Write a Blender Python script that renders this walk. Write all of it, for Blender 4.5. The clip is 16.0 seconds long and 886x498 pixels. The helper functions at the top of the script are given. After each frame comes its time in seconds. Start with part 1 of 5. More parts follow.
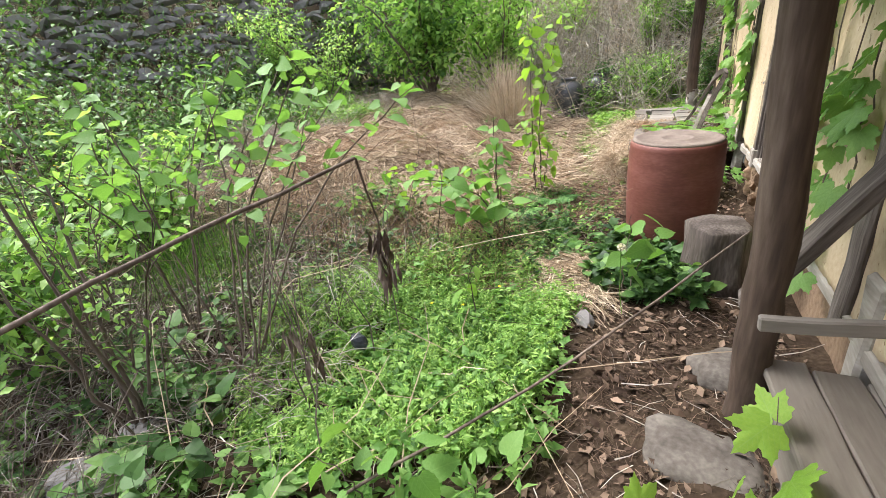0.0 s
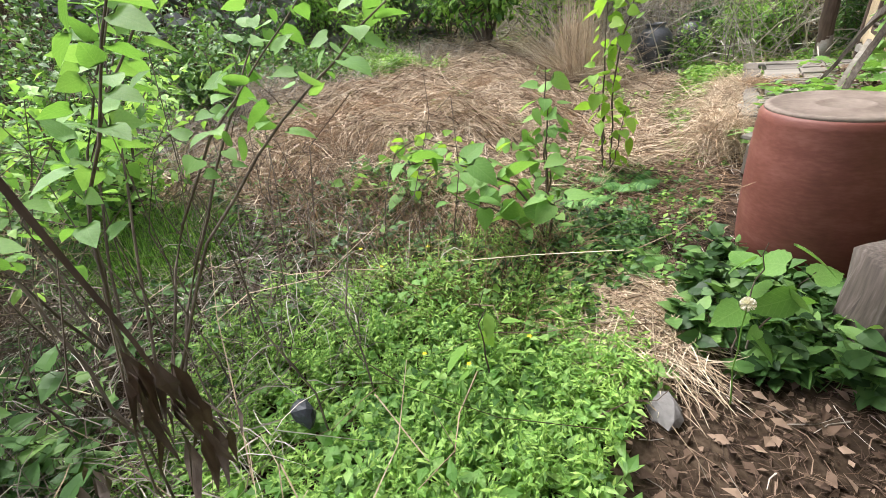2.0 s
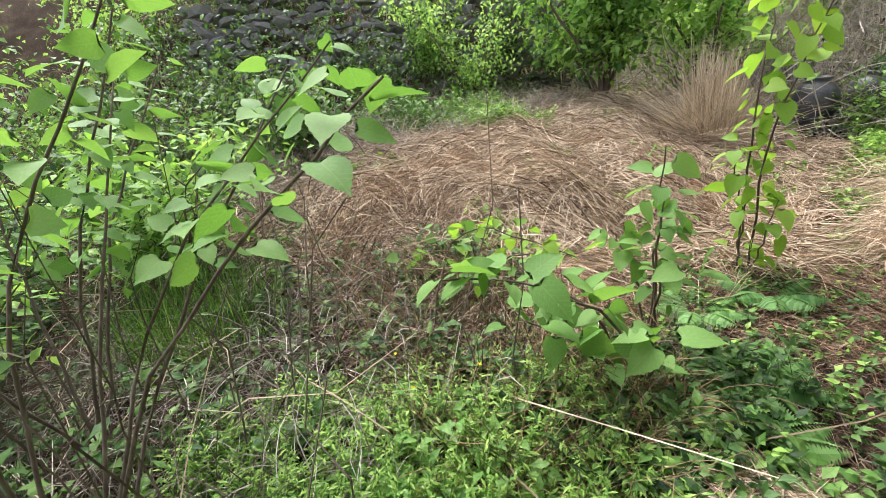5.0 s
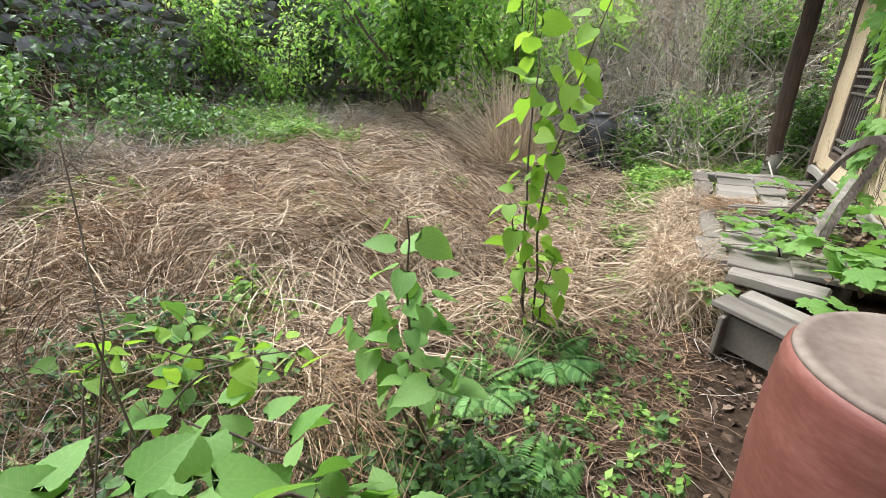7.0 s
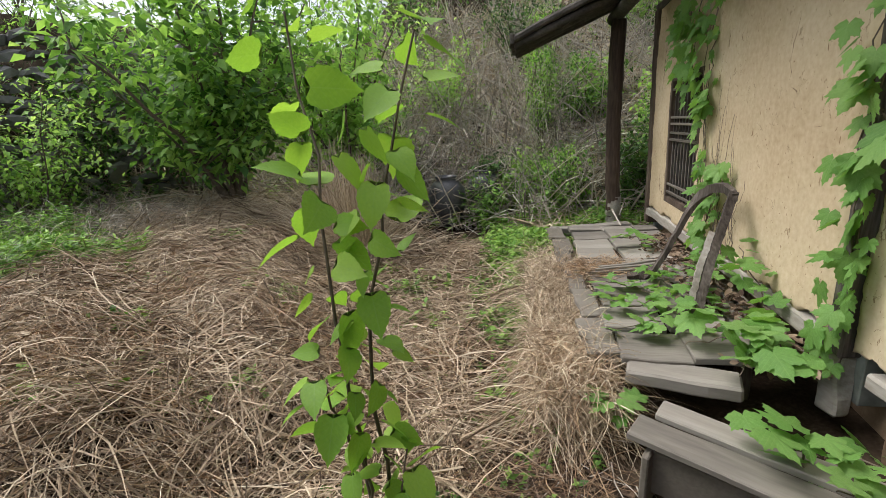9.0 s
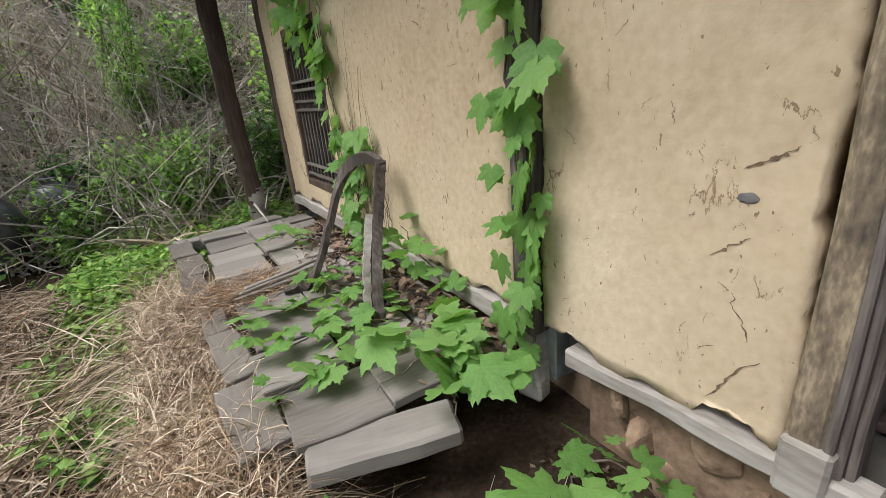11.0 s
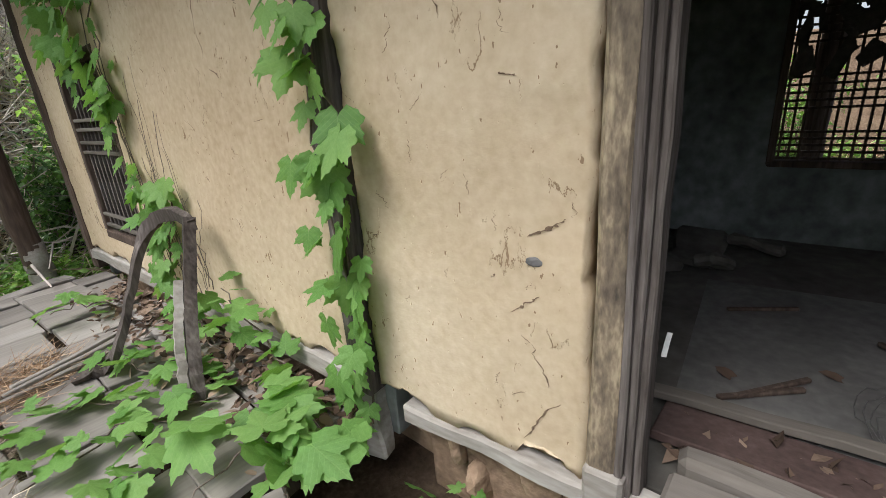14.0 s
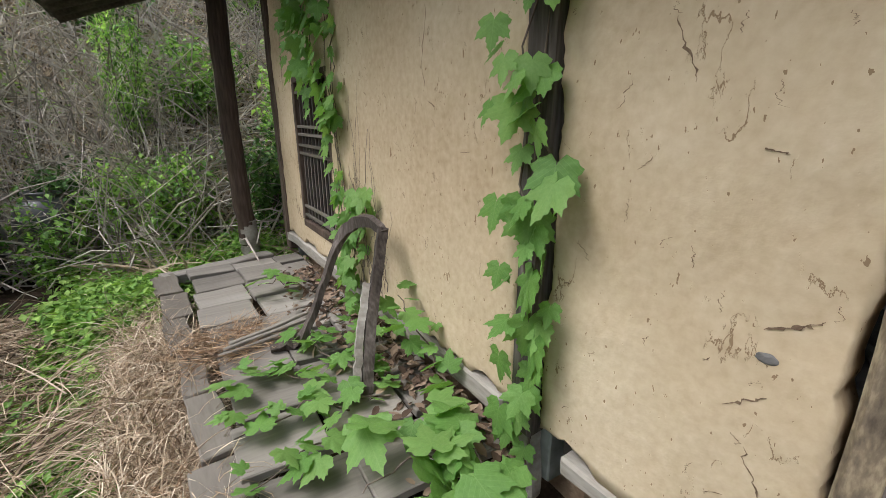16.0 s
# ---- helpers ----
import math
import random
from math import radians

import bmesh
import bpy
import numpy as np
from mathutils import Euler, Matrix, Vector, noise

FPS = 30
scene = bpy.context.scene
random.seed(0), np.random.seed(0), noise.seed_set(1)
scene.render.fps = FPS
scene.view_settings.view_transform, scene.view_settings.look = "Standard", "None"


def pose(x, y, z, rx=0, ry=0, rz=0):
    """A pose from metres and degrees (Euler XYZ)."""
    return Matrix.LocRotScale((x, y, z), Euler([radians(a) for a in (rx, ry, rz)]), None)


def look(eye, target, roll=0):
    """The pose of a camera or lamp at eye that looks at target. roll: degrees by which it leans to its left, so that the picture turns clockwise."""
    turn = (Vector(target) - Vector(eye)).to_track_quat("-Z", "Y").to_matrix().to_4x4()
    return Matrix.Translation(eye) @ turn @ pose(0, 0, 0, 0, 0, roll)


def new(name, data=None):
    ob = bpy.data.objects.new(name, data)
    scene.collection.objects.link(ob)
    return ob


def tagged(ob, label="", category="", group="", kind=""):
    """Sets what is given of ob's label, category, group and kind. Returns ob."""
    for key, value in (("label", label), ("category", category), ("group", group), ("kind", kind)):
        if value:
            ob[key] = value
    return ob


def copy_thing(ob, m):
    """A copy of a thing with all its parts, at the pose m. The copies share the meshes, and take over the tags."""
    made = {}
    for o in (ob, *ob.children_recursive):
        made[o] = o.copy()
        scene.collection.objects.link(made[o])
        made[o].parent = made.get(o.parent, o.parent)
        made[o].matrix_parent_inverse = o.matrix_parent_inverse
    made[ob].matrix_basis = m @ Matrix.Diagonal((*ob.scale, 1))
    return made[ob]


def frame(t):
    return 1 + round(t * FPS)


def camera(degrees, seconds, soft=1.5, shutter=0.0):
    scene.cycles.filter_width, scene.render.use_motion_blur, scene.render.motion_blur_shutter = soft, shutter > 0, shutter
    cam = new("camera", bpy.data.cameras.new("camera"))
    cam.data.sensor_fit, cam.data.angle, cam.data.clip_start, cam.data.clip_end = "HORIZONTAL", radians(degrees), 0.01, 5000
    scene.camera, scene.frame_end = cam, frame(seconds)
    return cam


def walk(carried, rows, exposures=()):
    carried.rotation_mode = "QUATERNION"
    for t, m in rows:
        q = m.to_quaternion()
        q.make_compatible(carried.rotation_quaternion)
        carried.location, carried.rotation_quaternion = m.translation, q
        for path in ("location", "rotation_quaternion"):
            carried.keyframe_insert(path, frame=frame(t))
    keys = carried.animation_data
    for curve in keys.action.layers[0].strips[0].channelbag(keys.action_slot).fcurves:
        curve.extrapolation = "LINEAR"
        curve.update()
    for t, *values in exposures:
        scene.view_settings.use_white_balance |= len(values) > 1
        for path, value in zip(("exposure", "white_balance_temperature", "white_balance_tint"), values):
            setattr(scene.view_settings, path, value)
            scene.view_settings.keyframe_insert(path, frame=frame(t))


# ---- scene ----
cam = camera(89.5, 16.0, 0.5)
METRES, EYE, TILT, LEAN, TURN = 5.5, 1.6, -24.0, 5.5, 24.4
ROWS = [
    (0.0, 0.0, 0.0, 0.0, 0.0, 0.0, -0.0),
    (0.5, 0.004, 0.0148, 0.01, 4.34, -1.89, -3.66),
    (1.0, 0.009, 0.0588, 0.0136, 7.88, -2.82, -4.22),
    (1.5, 0.0202, 0.1321, 0.0345, 8.61, -3.88, -2.61),
    (2.0, 0.0397, 0.1848, 0.0492, 7.54, -5.28, -2.73),
    (2.5, 0.0548, 0.2376, 0.091, 10.44, -6.52, -3.88),
    (3.0, 0.0514, 0.2556, 0.102, 14.74, -4.83, -5.1),
    (5.5, 0.0606, 0.3227, 0.1207, 20.27, -1.09, -9.15),
    (6.0, 0.0928, 0.3735, 0.1552, 12.77, 0.83, -7.22),
    (6.5, 0.0952, 0.3881, 0.164, 6.58, -0.63, -7.5),
    (7.0, 0.1028, 0.4209, 0.1787, 0.97, 1.39, -6.9),
    (7.5, 0.1021, 0.4645, 0.2075, 0.17, 3.46, -4.49),
    (8.0, 0.1013, 0.4887, 0.2117, 2.81, 5.35, -1.29),
    (8.5, 0.1296, 0.5485, 0.2326, -2.66, 7.67, 0.29),
    (9.0, 0.1582, 0.5692, 0.2619, -14.03, 9.15, 4.29),
    (9.5, 0.2058, 0.6331, 0.2714, -29.18, 8.14, 12.05),
    (10.0, 0.2467, 0.6805, 0.2774, -41.47, 3.85, 16.32),
    (12.5, 0.3207, 0.6946, 0.3146, -61.33, -3.66, 26.98),
    (13.0, 0.3175, 0.6921, 0.3188, -63.76, -3.73, 27.44),
    (13.5, 0.3159, 0.6901, 0.3163, -67.7, -4.85, 26.36),
    (14.0, 0.3138, 0.6799, 0.3103, -74.33, -7.21, 25.97),
    (14.5, 0.3135, 0.6722, 0.3084, -79.99, -9.0, 24.76),
    (15.0, 0.3079, 0.6907, 0.3193, -71.23, -4.56, 21.72),
    (15.5, 0.3024, 0.7111, 0.337, -58.77, 1.12, 18.23),
    (16.0, 0.3024, 0.7024, 0.3409, -55.72, 1.11, 17.37),
]
walk(cam, [(t, pose(0, 0, EYE, TILT, LEAN, TURN) @ pose(METRES * x, METRES * y, METRES * z, 90 + pitch, roll, yaw)) for t, x, y, z, yaw, pitch, roll in ROWS],
     [(0.0, 1.65, 6300, 12), (2.5, 1.55, 6300, 11), (5.5, 1.4, 6300, 12), (6.0, 1.15, 6000, 10), (7.0, 1.4, 6100, 9), (8.0, 0.85, 6300, 9), (9.0, 0.65, 6300, 9), (10.0, 0.6, 6200, 12), (12.5, 0.72, 6000, 11), (14.0, 0.72, 6000, 11), (14.5, 0.95, 6000, 11), (15.0, 0.9, 6000, 11), (15.5, 0.5, 6100, 11), (16.0, 0.55, 6100, 11)])

# ---- world and light: a bright overcast sky ----
SUN_UP, SUN_TURN = 59.0, 278.0
world = bpy.data.worlds.new("sky")
scene.world = world
world.use_nodes = True
wn, wl = world.node_tree.nodes, world.node_tree.links
sky = wn.new("ShaderNodeTexSky")
sky.sky_type, sky.sun_disc = "NISHITA", False
sky.sun_elevation, sky.sun_rotation = radians(SUN_UP), radians(SUN_TURN)
sky.dust_density = 4.0
grey = wn.new("ShaderNodeHueSaturation")
grey.inputs["Saturation"].default_value = 0.35
wl.new(sky.outputs[0], grey.inputs["Color"])
wl.new(grey.outputs[0], wn["Background"].inputs["Color"])
wn["Background"].inputs["Strength"].default_value = 0.15
sun = new("sun", bpy.data.lights.new("sun", "SUN"))
sun.data.energy, sun.data.angle, sun.data.color = 1.5, radians(30), (1.0, 0.96, 0.9)
a, e = radians(SUN_TURN), radians(SUN_UP)
sun.matrix_world = look((0, 0, 12), (-math.sin(a) * math.cos(e), -math.cos(a) * math.cos(e), 12 - math.sin(e)))


# ---- materials ----
def material(name, colors, scale=6.0, rough=0.85, bump=0.3, fine=60.0, stretch=(1, 1, 1), island=0.0, leaf=0.0, metal=0.0, dist=0.02, spec=0.3):
    """Node material: a ramp of colours over two sizes of noise; island: share of a random tone for each loose piece; leaf: light let through."""
    m = bpy.data.materials.new(name)
    m.use_nodes = True
    n, l = m.node_tree.nodes, m.node_tree.links
    b = n["Principled BSDF"]
    b.inputs["Roughness"].default_value, b.inputs["Metallic"].default_value = rough, metal
    b.inputs["Specular IOR Level"].default_value = spec
    tc, mp = n.new("ShaderNodeTexCoord"), n.new("ShaderNodeMapping")
    mp.inputs["Scale"].default_value = stretch
    l.new(tc.outputs["Object"], mp.inputs["Vector"])
    n1, n2 = n.new("ShaderNodeTexNoise"), n.new("ShaderNodeTexNoise")
    n1.inputs["Scale"].default_value, n2.inputs["Scale"].default_value = scale, fine
    n1.inputs["Detail"].default_value, n2.inputs["Detail"].default_value = 5, 4
    l.new(mp.outputs[0], n1.inputs["Vector"])
    l.new(mp.outputs[0], n2.inputs["Vector"])
    mix = n.new("ShaderNodeMix")
    mix.inputs[0].default_value = 0.4
    l.new(n1.outputs[0], mix.inputs[2])
    l.new(n2.outputs[0], mix.inputs[3])
    src = mix.outputs[0]
    if island:
        g, mx = n.new("ShaderNodeNewGeometry"), n.new("ShaderNodeMix")
        mx.inputs[0].default_value = island
        l.new(src, mx.inputs[2])
        l.new(g.outputs["Random Per Island"], mx.inputs[3])
        src = mx.outputs[0]
        info, ad = n.new("ShaderNodeObjectInfo"), n.new("ShaderNodeMath")
        ad.operation = "MULTIPLY_ADD"
        ad.inputs[1].default_value, ad.inputs[2].default_value = 0.3, -0.15
        l.new(info.outputs["Random"], ad.inputs[0])
        s2 = n.new("ShaderNodeMath")
        l.new(src, s2.inputs[0])
        l.new(ad.outputs[0], s2.inputs[1])
        src = s2.outputs[0]
    r = n.new("ShaderNodeValToRGB")
    el = r.color_ramp.elements
    lo, hi = (0.08, 0.92) if island else (0.3, 0.7)
    for i, c in enumerate(colors):
        p = lo + (hi - lo) * i / max(1, len(colors) - 1)
        if i < 2:
            el[i].position = p
            el[i].color = (*c, 1)
        else:
            el.new(p).color = (*c, 1)
    l.new(src, r.inputs[0])
    l.new(r.outputs[0], b.inputs["Base Color"])
    if bump:
        bp = n.new("ShaderNodeBump")
        bp.inputs["Strength"].default_value, bp.inputs["Distance"].default_value = bump, dist
        l.new(mix.outputs[0], bp.inputs["Height"])
        l.new(bp.outputs[0], b.inputs["Normal"])
    if leaf:
        tr, ms = n.new("ShaderNodeBsdfTranslucent"), n.new("ShaderNodeMixShader")
        warm = n.new("ShaderNodeMix")
        warm.data_type, warm.blend_type = "RGBA", "MULTIPLY"
        warm.inputs[0].default_value = 1.0
        warm.inputs[7].default_value = (1.35, 1.35, 0.75, 1)
        l.new(r.outputs[0], warm.inputs[6])
        l.new(warm.outputs[2], tr.inputs["Color"])
        ms.inputs[0].default_value = leaf
        l.new(b.outputs[0], ms.inputs[1])
        l.new(tr.outputs[0], ms.inputs[2])
        l.new(ms.outputs[0], n["Material Output"].inputs["Surface"])
    return m


def plaster_material():
    """Ochre mud plaster: broad stains, chopped-straw pits, hair cracks."""
    m = material("ochre_mud_plaster", [(0.43, 0.32, 0.2), (0.545, 0.43, 0.285), (0.64, 0.53, 0.375)], scale=1.6, fine=30, bump=0.55, dist=0.012, rough=0.95, spec=0.1)
    n, l = m.node_tree.nodes, m.node_tree.links
    b = n["Principled BSDF"]
    base = b.inputs["Base Color"].links[0].from_socket
    nrm = n["Bump"]
    tc, mp = n.new("ShaderNodeTexCoord"), n.new("ShaderNodeMapping")
    mp.inputs["Scale"].default_value = (1, 1.0, 0.45)
    l.new(tc.outputs["Object"], mp.inputs["Vector"])
    v = n.new("ShaderNodeTexNoise")
    v.inputs["Scale"].default_value, v.inputs["Detail"].default_value, v.inputs["Roughness"].default_value = 4.5, 8, 0.62
    l.new(mp.outputs[0], v.inputs["Vector"])
    mid, mag = n.new("ShaderNodeMath"), n.new("ShaderNodeMath")
    mid.operation, mag.operation = "SUBTRACT", "ABSOLUTE"
    mid.inputs[1].default_value = 0.5
    l.new(v.outputs[0], mid.inputs[0])
    l.new(mid.outputs[0], mag.inputs[0])
    gate = n.new("ShaderNodeTexNoise")
    gate.inputs["Scale"].default_value = 7.0
    l.new(tc.outputs["Object"], gate.inputs["Vector"])
    th = n.new("ShaderNodeMapRange")
    th.inputs[1].default_value, th.inputs[2].default_value = 0.57, 0.72
    th.inputs[3].default_value, th.inputs[4].default_value = 0.0, 0.007
    l.new(gate.outputs[0], th.inputs[0])
    lt = n.new("ShaderNodeMath")
    lt.operation = "LESS_THAN"
    l.new(mag.outputs[0], lt.inputs[0])
    l.new(th.outputs[0], lt.inputs[1])
    pit, pm = n.new("ShaderNodeTexNoise"), n.new("ShaderNodeMapping")
    pm.inputs["Scale"].default_value = (1, 1, 0.6)
    l.new(tc.outputs["Object"], pm.inputs["Vector"])
    l.new(pm.outputs[0], pit.inputs["Vector"])
    pit.inputs["Scale"].default_value, pit.inputs["Detail"].default_value = 55, 3
    gt = n.new("ShaderNodeMath")
    gt.operation = "GREATER_THAN"
    gt.inputs[1].default_value = 0.7
    l.new(pit.outputs[0], gt.inputs[0])
    mx = n.new("ShaderNodeMath")
    mx.operation = "MAXIMUM"
    l.new(lt.outputs[0], mx.inputs[0])
    l.new(gt.outputs[0], mx.inputs[1])
    chip, g2, both = n.new("ShaderNodeTexNoise"), n.new("ShaderNodeMath"), n.new("ShaderNodeMath")
    chip.inputs["Scale"].default_value, chip.inputs["Detail"].default_value = 15, 6
    cm = n.new("ShaderNodeMapping")
    cm.inputs["Scale"].default_value = (1, 1.4, 0.5)
    l.new(tc.outputs["Object"], cm.inputs["Vector"])
    l.new(cm.outputs[0], chip.inputs["Vector"])
    g2.operation, both.operation = "GREATER_THAN", "MAXIMUM"
    g2.inputs[1].default_value = 0.705
    l.new(chip.outputs[0], g2.inputs[0])
    l.new(mx.outputs[0], both.inputs[0])
    l.new(g2.outputs[0], both.inputs[1])
    mx = both
    col = n.new("ShaderNodeMix")
    col.data_type = "RGBA"
    l.new(mx.outputs[0], col.inputs[0])
    l.new(base, col.inputs[6])
    col.inputs[7].default_value = (0.29, 0.2, 0.12, 1)
    l.new(col.outputs[2], b.inputs["Base Color"])
    b2 = n.new("ShaderNodeBump")
    b2.invert = True
    b2.inputs["Distance"].default_value = 0.008
    l.new(mx.outputs[0], b2.inputs["Height"])
    l.new(nrm.outputs[0], b2.inputs["Normal"])
    l.new(b2.outputs[0], b.inputs["Normal"])
    return m


M_PLASTER = plaster_material()
M_SOIL = material("earth_with_litter", [(0.018, 0.012, 0.008), (0.048, 0.033, 0.022), (0.11, 0.08, 0.055)], scale=3, fine=45, bump=0.6, dist=0.03, rough=1, spec=0.1)
M_STRAW = material("dry_straw", [(0.06, 0.038, 0.024), (0.36, 0.265, 0.175), (0.58, 0.455, 0.32), (0.8, 0.69, 0.53)], island=0.75, bump=0, rough=0.8)
M_RUST = material("rusty_straw", [(0.06, 0.034, 0.02), (0.29, 0.18, 0.105), (0.56, 0.4, 0.25)], island=0.75, bump=0, rough=0.8)
M_LITTER = material("dead_leaves", [(0.035, 0.021, 0.014), (0.12, 0.078, 0.053), (0.32, 0.23, 0.165)], island=0.75, bump=0, rough=0.9)
M_STICK = material("grey_dry_sticks", [(0.16, 0.135, 0.11), (0.5, 0.44, 0.38), (0.76, 0.69, 0.61)], island=0.7, bump=0, rough=0.9)
M_BARK = material("brown_twig_bark", [(0.05, 0.038, 0.03), (0.135, 0.102, 0.08), (0.26, 0.21, 0.17)], scale=8, fine=70, bump=0.4, stretch=(1, 1, 0.2))
M_WEED = material("fresh_weed_leaves", [(0.03, 0.08, 0.015), (0.16, 0.31, 0.055), (0.36, 0.54, 0.13)], island=0.75, bump=0, rough=0.5, leaf=0.28)
M_DARKLEAF = material("dark_shrub_leaves", [(0.02, 0.05, 0.015), (0.08, 0.17, 0.045), (0.19, 0.32, 0.09)], island=0.75, bump=0, rough=0.5, leaf=0.3)
M_LIGHTLEAF = material("light_shrub_leaves", [(0.05, 0.12, 0.03), (0.24, 0.43, 0.1), (0.43, 0.62, 0.2)], island=0.75, bump=0, rough=0.5, leaf=0.4)
M_TREELEAF = material("young_tree_leaves", [(0.07, 0.16, 0.04), (0.3, 0.5, 0.13), (0.5, 0.68, 0.26)], island=0.75, bump=0, rough=0.5, leaf=0.5)
M_BROAD = material("broad_green_leaf", [(0.06, 0.16, 0.035), (0.16, 0.32, 0.075), (0.3, 0.47, 0.15)], scale=12, fine=90, island=0.5, bump=0.25, rough=0.45, leaf=0.4)
M_MULB = material("mulberry_leaf", [(0.1, 0.22, 0.028), (0.24, 0.42, 0.06), (0.42, 0.58, 0.11)], scale=12, fine=90, island=0.5, bump=0.25, rough=0.4, leaf=0.45)


def veined(m):
    """Adds a pale midrib and slanting side veins, in the leaf's own measure."""
    n, l = m.node_tree.nodes, m.node_tree.links
    b = n["Principled BSDF"]
    base = b.inputs["Base Color"].links[0].from_socket
    tc, sep = n.new("ShaderNodeTexCoord"), n.new("ShaderNodeSeparateXYZ")
    l.new(tc.outputs["Object"], sep.inputs[0])

    def op(kind, u, v):
        k = n.new("ShaderNodeMath")
        k.operation = kind
        for i, w in enumerate((u, v)):
            if isinstance(w, float):
                k.inputs[i].default_value = w
            elif w is not None:
                l.new(w, k.inputs[i])
        return k.outputs[0]
    ax = op("ABSOLUTE", sep.outputs[0], None)
    rib = op("LESS_THAN", ax, 0.012)
    side = op("LESS_THAN", op("FRACT", op("MULTIPLY", op("SUBTRACT", sep.outputs[1], op("MULTIPLY", ax, 0.8)), 7.0), None), 0.09)
    both = op("MULTIPLY", op("MAXIMUM", rib, side), 0.45)
    mx = n.new("ShaderNodeMix")
    mx.data_type = "RGBA"
    l.new(both, mx.inputs[0])
    l.new(base, mx.inputs[6])
    mx.inputs[7].default_value = (0.3, 0.46, 0.14, 1)
    l.new(mx.outputs[2], b.inputs["Base Color"])


veined(M_BROAD)
veined(M_MULB)
M_FERN = material("fern_green", [(0.06, 0.16, 0.045), (0.15, 0.31, 0.085), (0.25, 0.43, 0.15)], island=0.6, bump=0, rough=0.6, leaf=0.3)
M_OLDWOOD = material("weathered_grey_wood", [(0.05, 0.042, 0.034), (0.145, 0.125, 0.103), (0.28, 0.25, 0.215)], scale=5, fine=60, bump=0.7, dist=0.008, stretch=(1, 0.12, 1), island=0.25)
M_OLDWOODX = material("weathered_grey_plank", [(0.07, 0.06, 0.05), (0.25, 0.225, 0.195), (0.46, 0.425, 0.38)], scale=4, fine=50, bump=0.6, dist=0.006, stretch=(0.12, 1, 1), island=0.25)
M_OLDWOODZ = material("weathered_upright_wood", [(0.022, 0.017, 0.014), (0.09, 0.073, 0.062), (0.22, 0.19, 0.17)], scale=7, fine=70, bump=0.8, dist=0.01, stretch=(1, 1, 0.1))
M_POST = material("dark_brown_post_wood", [(0.03, 0.02, 0.015), (0.085, 0.058, 0.043), (0.18, 0.135, 0.105)], scale=6, fine=50, bump=0.7, dist=0.012, stretch=(1, 1, 0.12))
M_WHITEWOOD = material("pale_bleached_wood", [(0.2, 0.17, 0.14), (0.34, 0.31, 0.27), (0.48, 0.45, 0.4)], scale=6, fine=55, bump=0.5, dist=0.006, stretch=(1, 0.2, 1))
M_STONE = material("grey_field_stone", [(0.045, 0.042, 0.04), (0.13, 0.123, 0.118), (0.28, 0.265, 0.255)], scale=5, fine=40, bump=0.7, dist=0.02, island=0.4)
M_SLAB = material("pale_step_stone", [(0.06, 0.05, 0.042), (0.125, 0.108, 0.092), (0.21, 0.185, 0.16)], scale=5, fine=40, bump=0.6, dist=0.02)
M_TUB = material("red_brown_rubber", [(0.11, 0.037, 0.028), (0.155, 0.054, 0.041), (0.21, 0.088, 0.068)], scale=3, fine=25, bump=0.12, rough=0.55, stretch=(1, 1, 3))
M_TUBTOP = material("dusty_tub_base", [(0.11, 0.078, 0.062), (0.18, 0.14, 0.115), (0.25, 0.205, 0.17)], scale=4, fine=30, bump=0.15, rough=0.75)
M_PALE = material("pale_dry_grass", [(0.22, 0.16, 0.1), (0.54, 0.43, 0.3), (0.78, 0.67, 0.51)], island=0.75, bump=0, rough=0.8)
M_JAR = material("glazed_dark_stoneware", [(0.045, 0.043, 0.047), (0.09, 0.087, 0.093), (0.16, 0.155, 0.16)], scale=5, fine=30, bump=0.1, rough=0.35, spec=0.5)
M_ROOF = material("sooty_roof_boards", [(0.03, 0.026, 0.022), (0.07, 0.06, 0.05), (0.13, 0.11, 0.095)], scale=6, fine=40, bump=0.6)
M_MUDWOOD = material("mud_stained_wood", [(0.06, 0.048, 0.038), (0.2, 0.155, 0.105), (0.5, 0.4, 0.26)], scale=14, fine=95, bump=0.8, dist=0.012, stretch=(1, 1, 0.35))
M_MUD = material("bare_mud_footing", [(0.12, 0.08, 0.05), (0.25, 0.17, 0.11), (0.36, 0.26, 0.17)], scale=4, fine=30, bump=0.8, dist=0.03, rough=1)
M_ROOMWALL = material("sooty_room_paper", [(0.05, 0.056, 0.05), (0.15, 0.163, 0.15), (0.29, 0.31, 0.29)], scale=1.5, fine=12, bump=0.3, rough=0.95)
M_ROOMFLOOR = material("dusty_room_floor", [(0.05, 0.046, 0.039), (0.105, 0.097, 0.083), (0.18, 0.165, 0.142)], scale=1.6, fine=14, bump=0.3, rough=0.9)
M_VINYL = material("torn_vinyl_sheet", [(0.07, 0.067, 0.061), (0.125, 0.118, 0.108), (0.2, 0.19, 0.174)], scale=2, fine=20, bump=0.15, rough=0.7)
M_REDBOARD = material("faded_red_board", [(0.05, 0.033, 0.028), (0.1, 0.065, 0.055), (0.16, 0.11, 0.095)], scale=3, fine=40, bump=0.3)
M_WIRE = material("dull_wire", [(0.09, 0.085, 0.08), (0.18, 0.17, 0.16)], bump=0, rough=0.5, metal=0.3)
M_PAPER = material("torn_white_paper", [(0.55, 0.54, 0.52), (0.75, 0.74, 0.71)], scale=9, bump=0.3)
M_FLOWER = material("yellow_petals", [(0.75, 0.55, 0.02), (0.85, 0.68, 0.05)], bump=0, leaf=0.2)
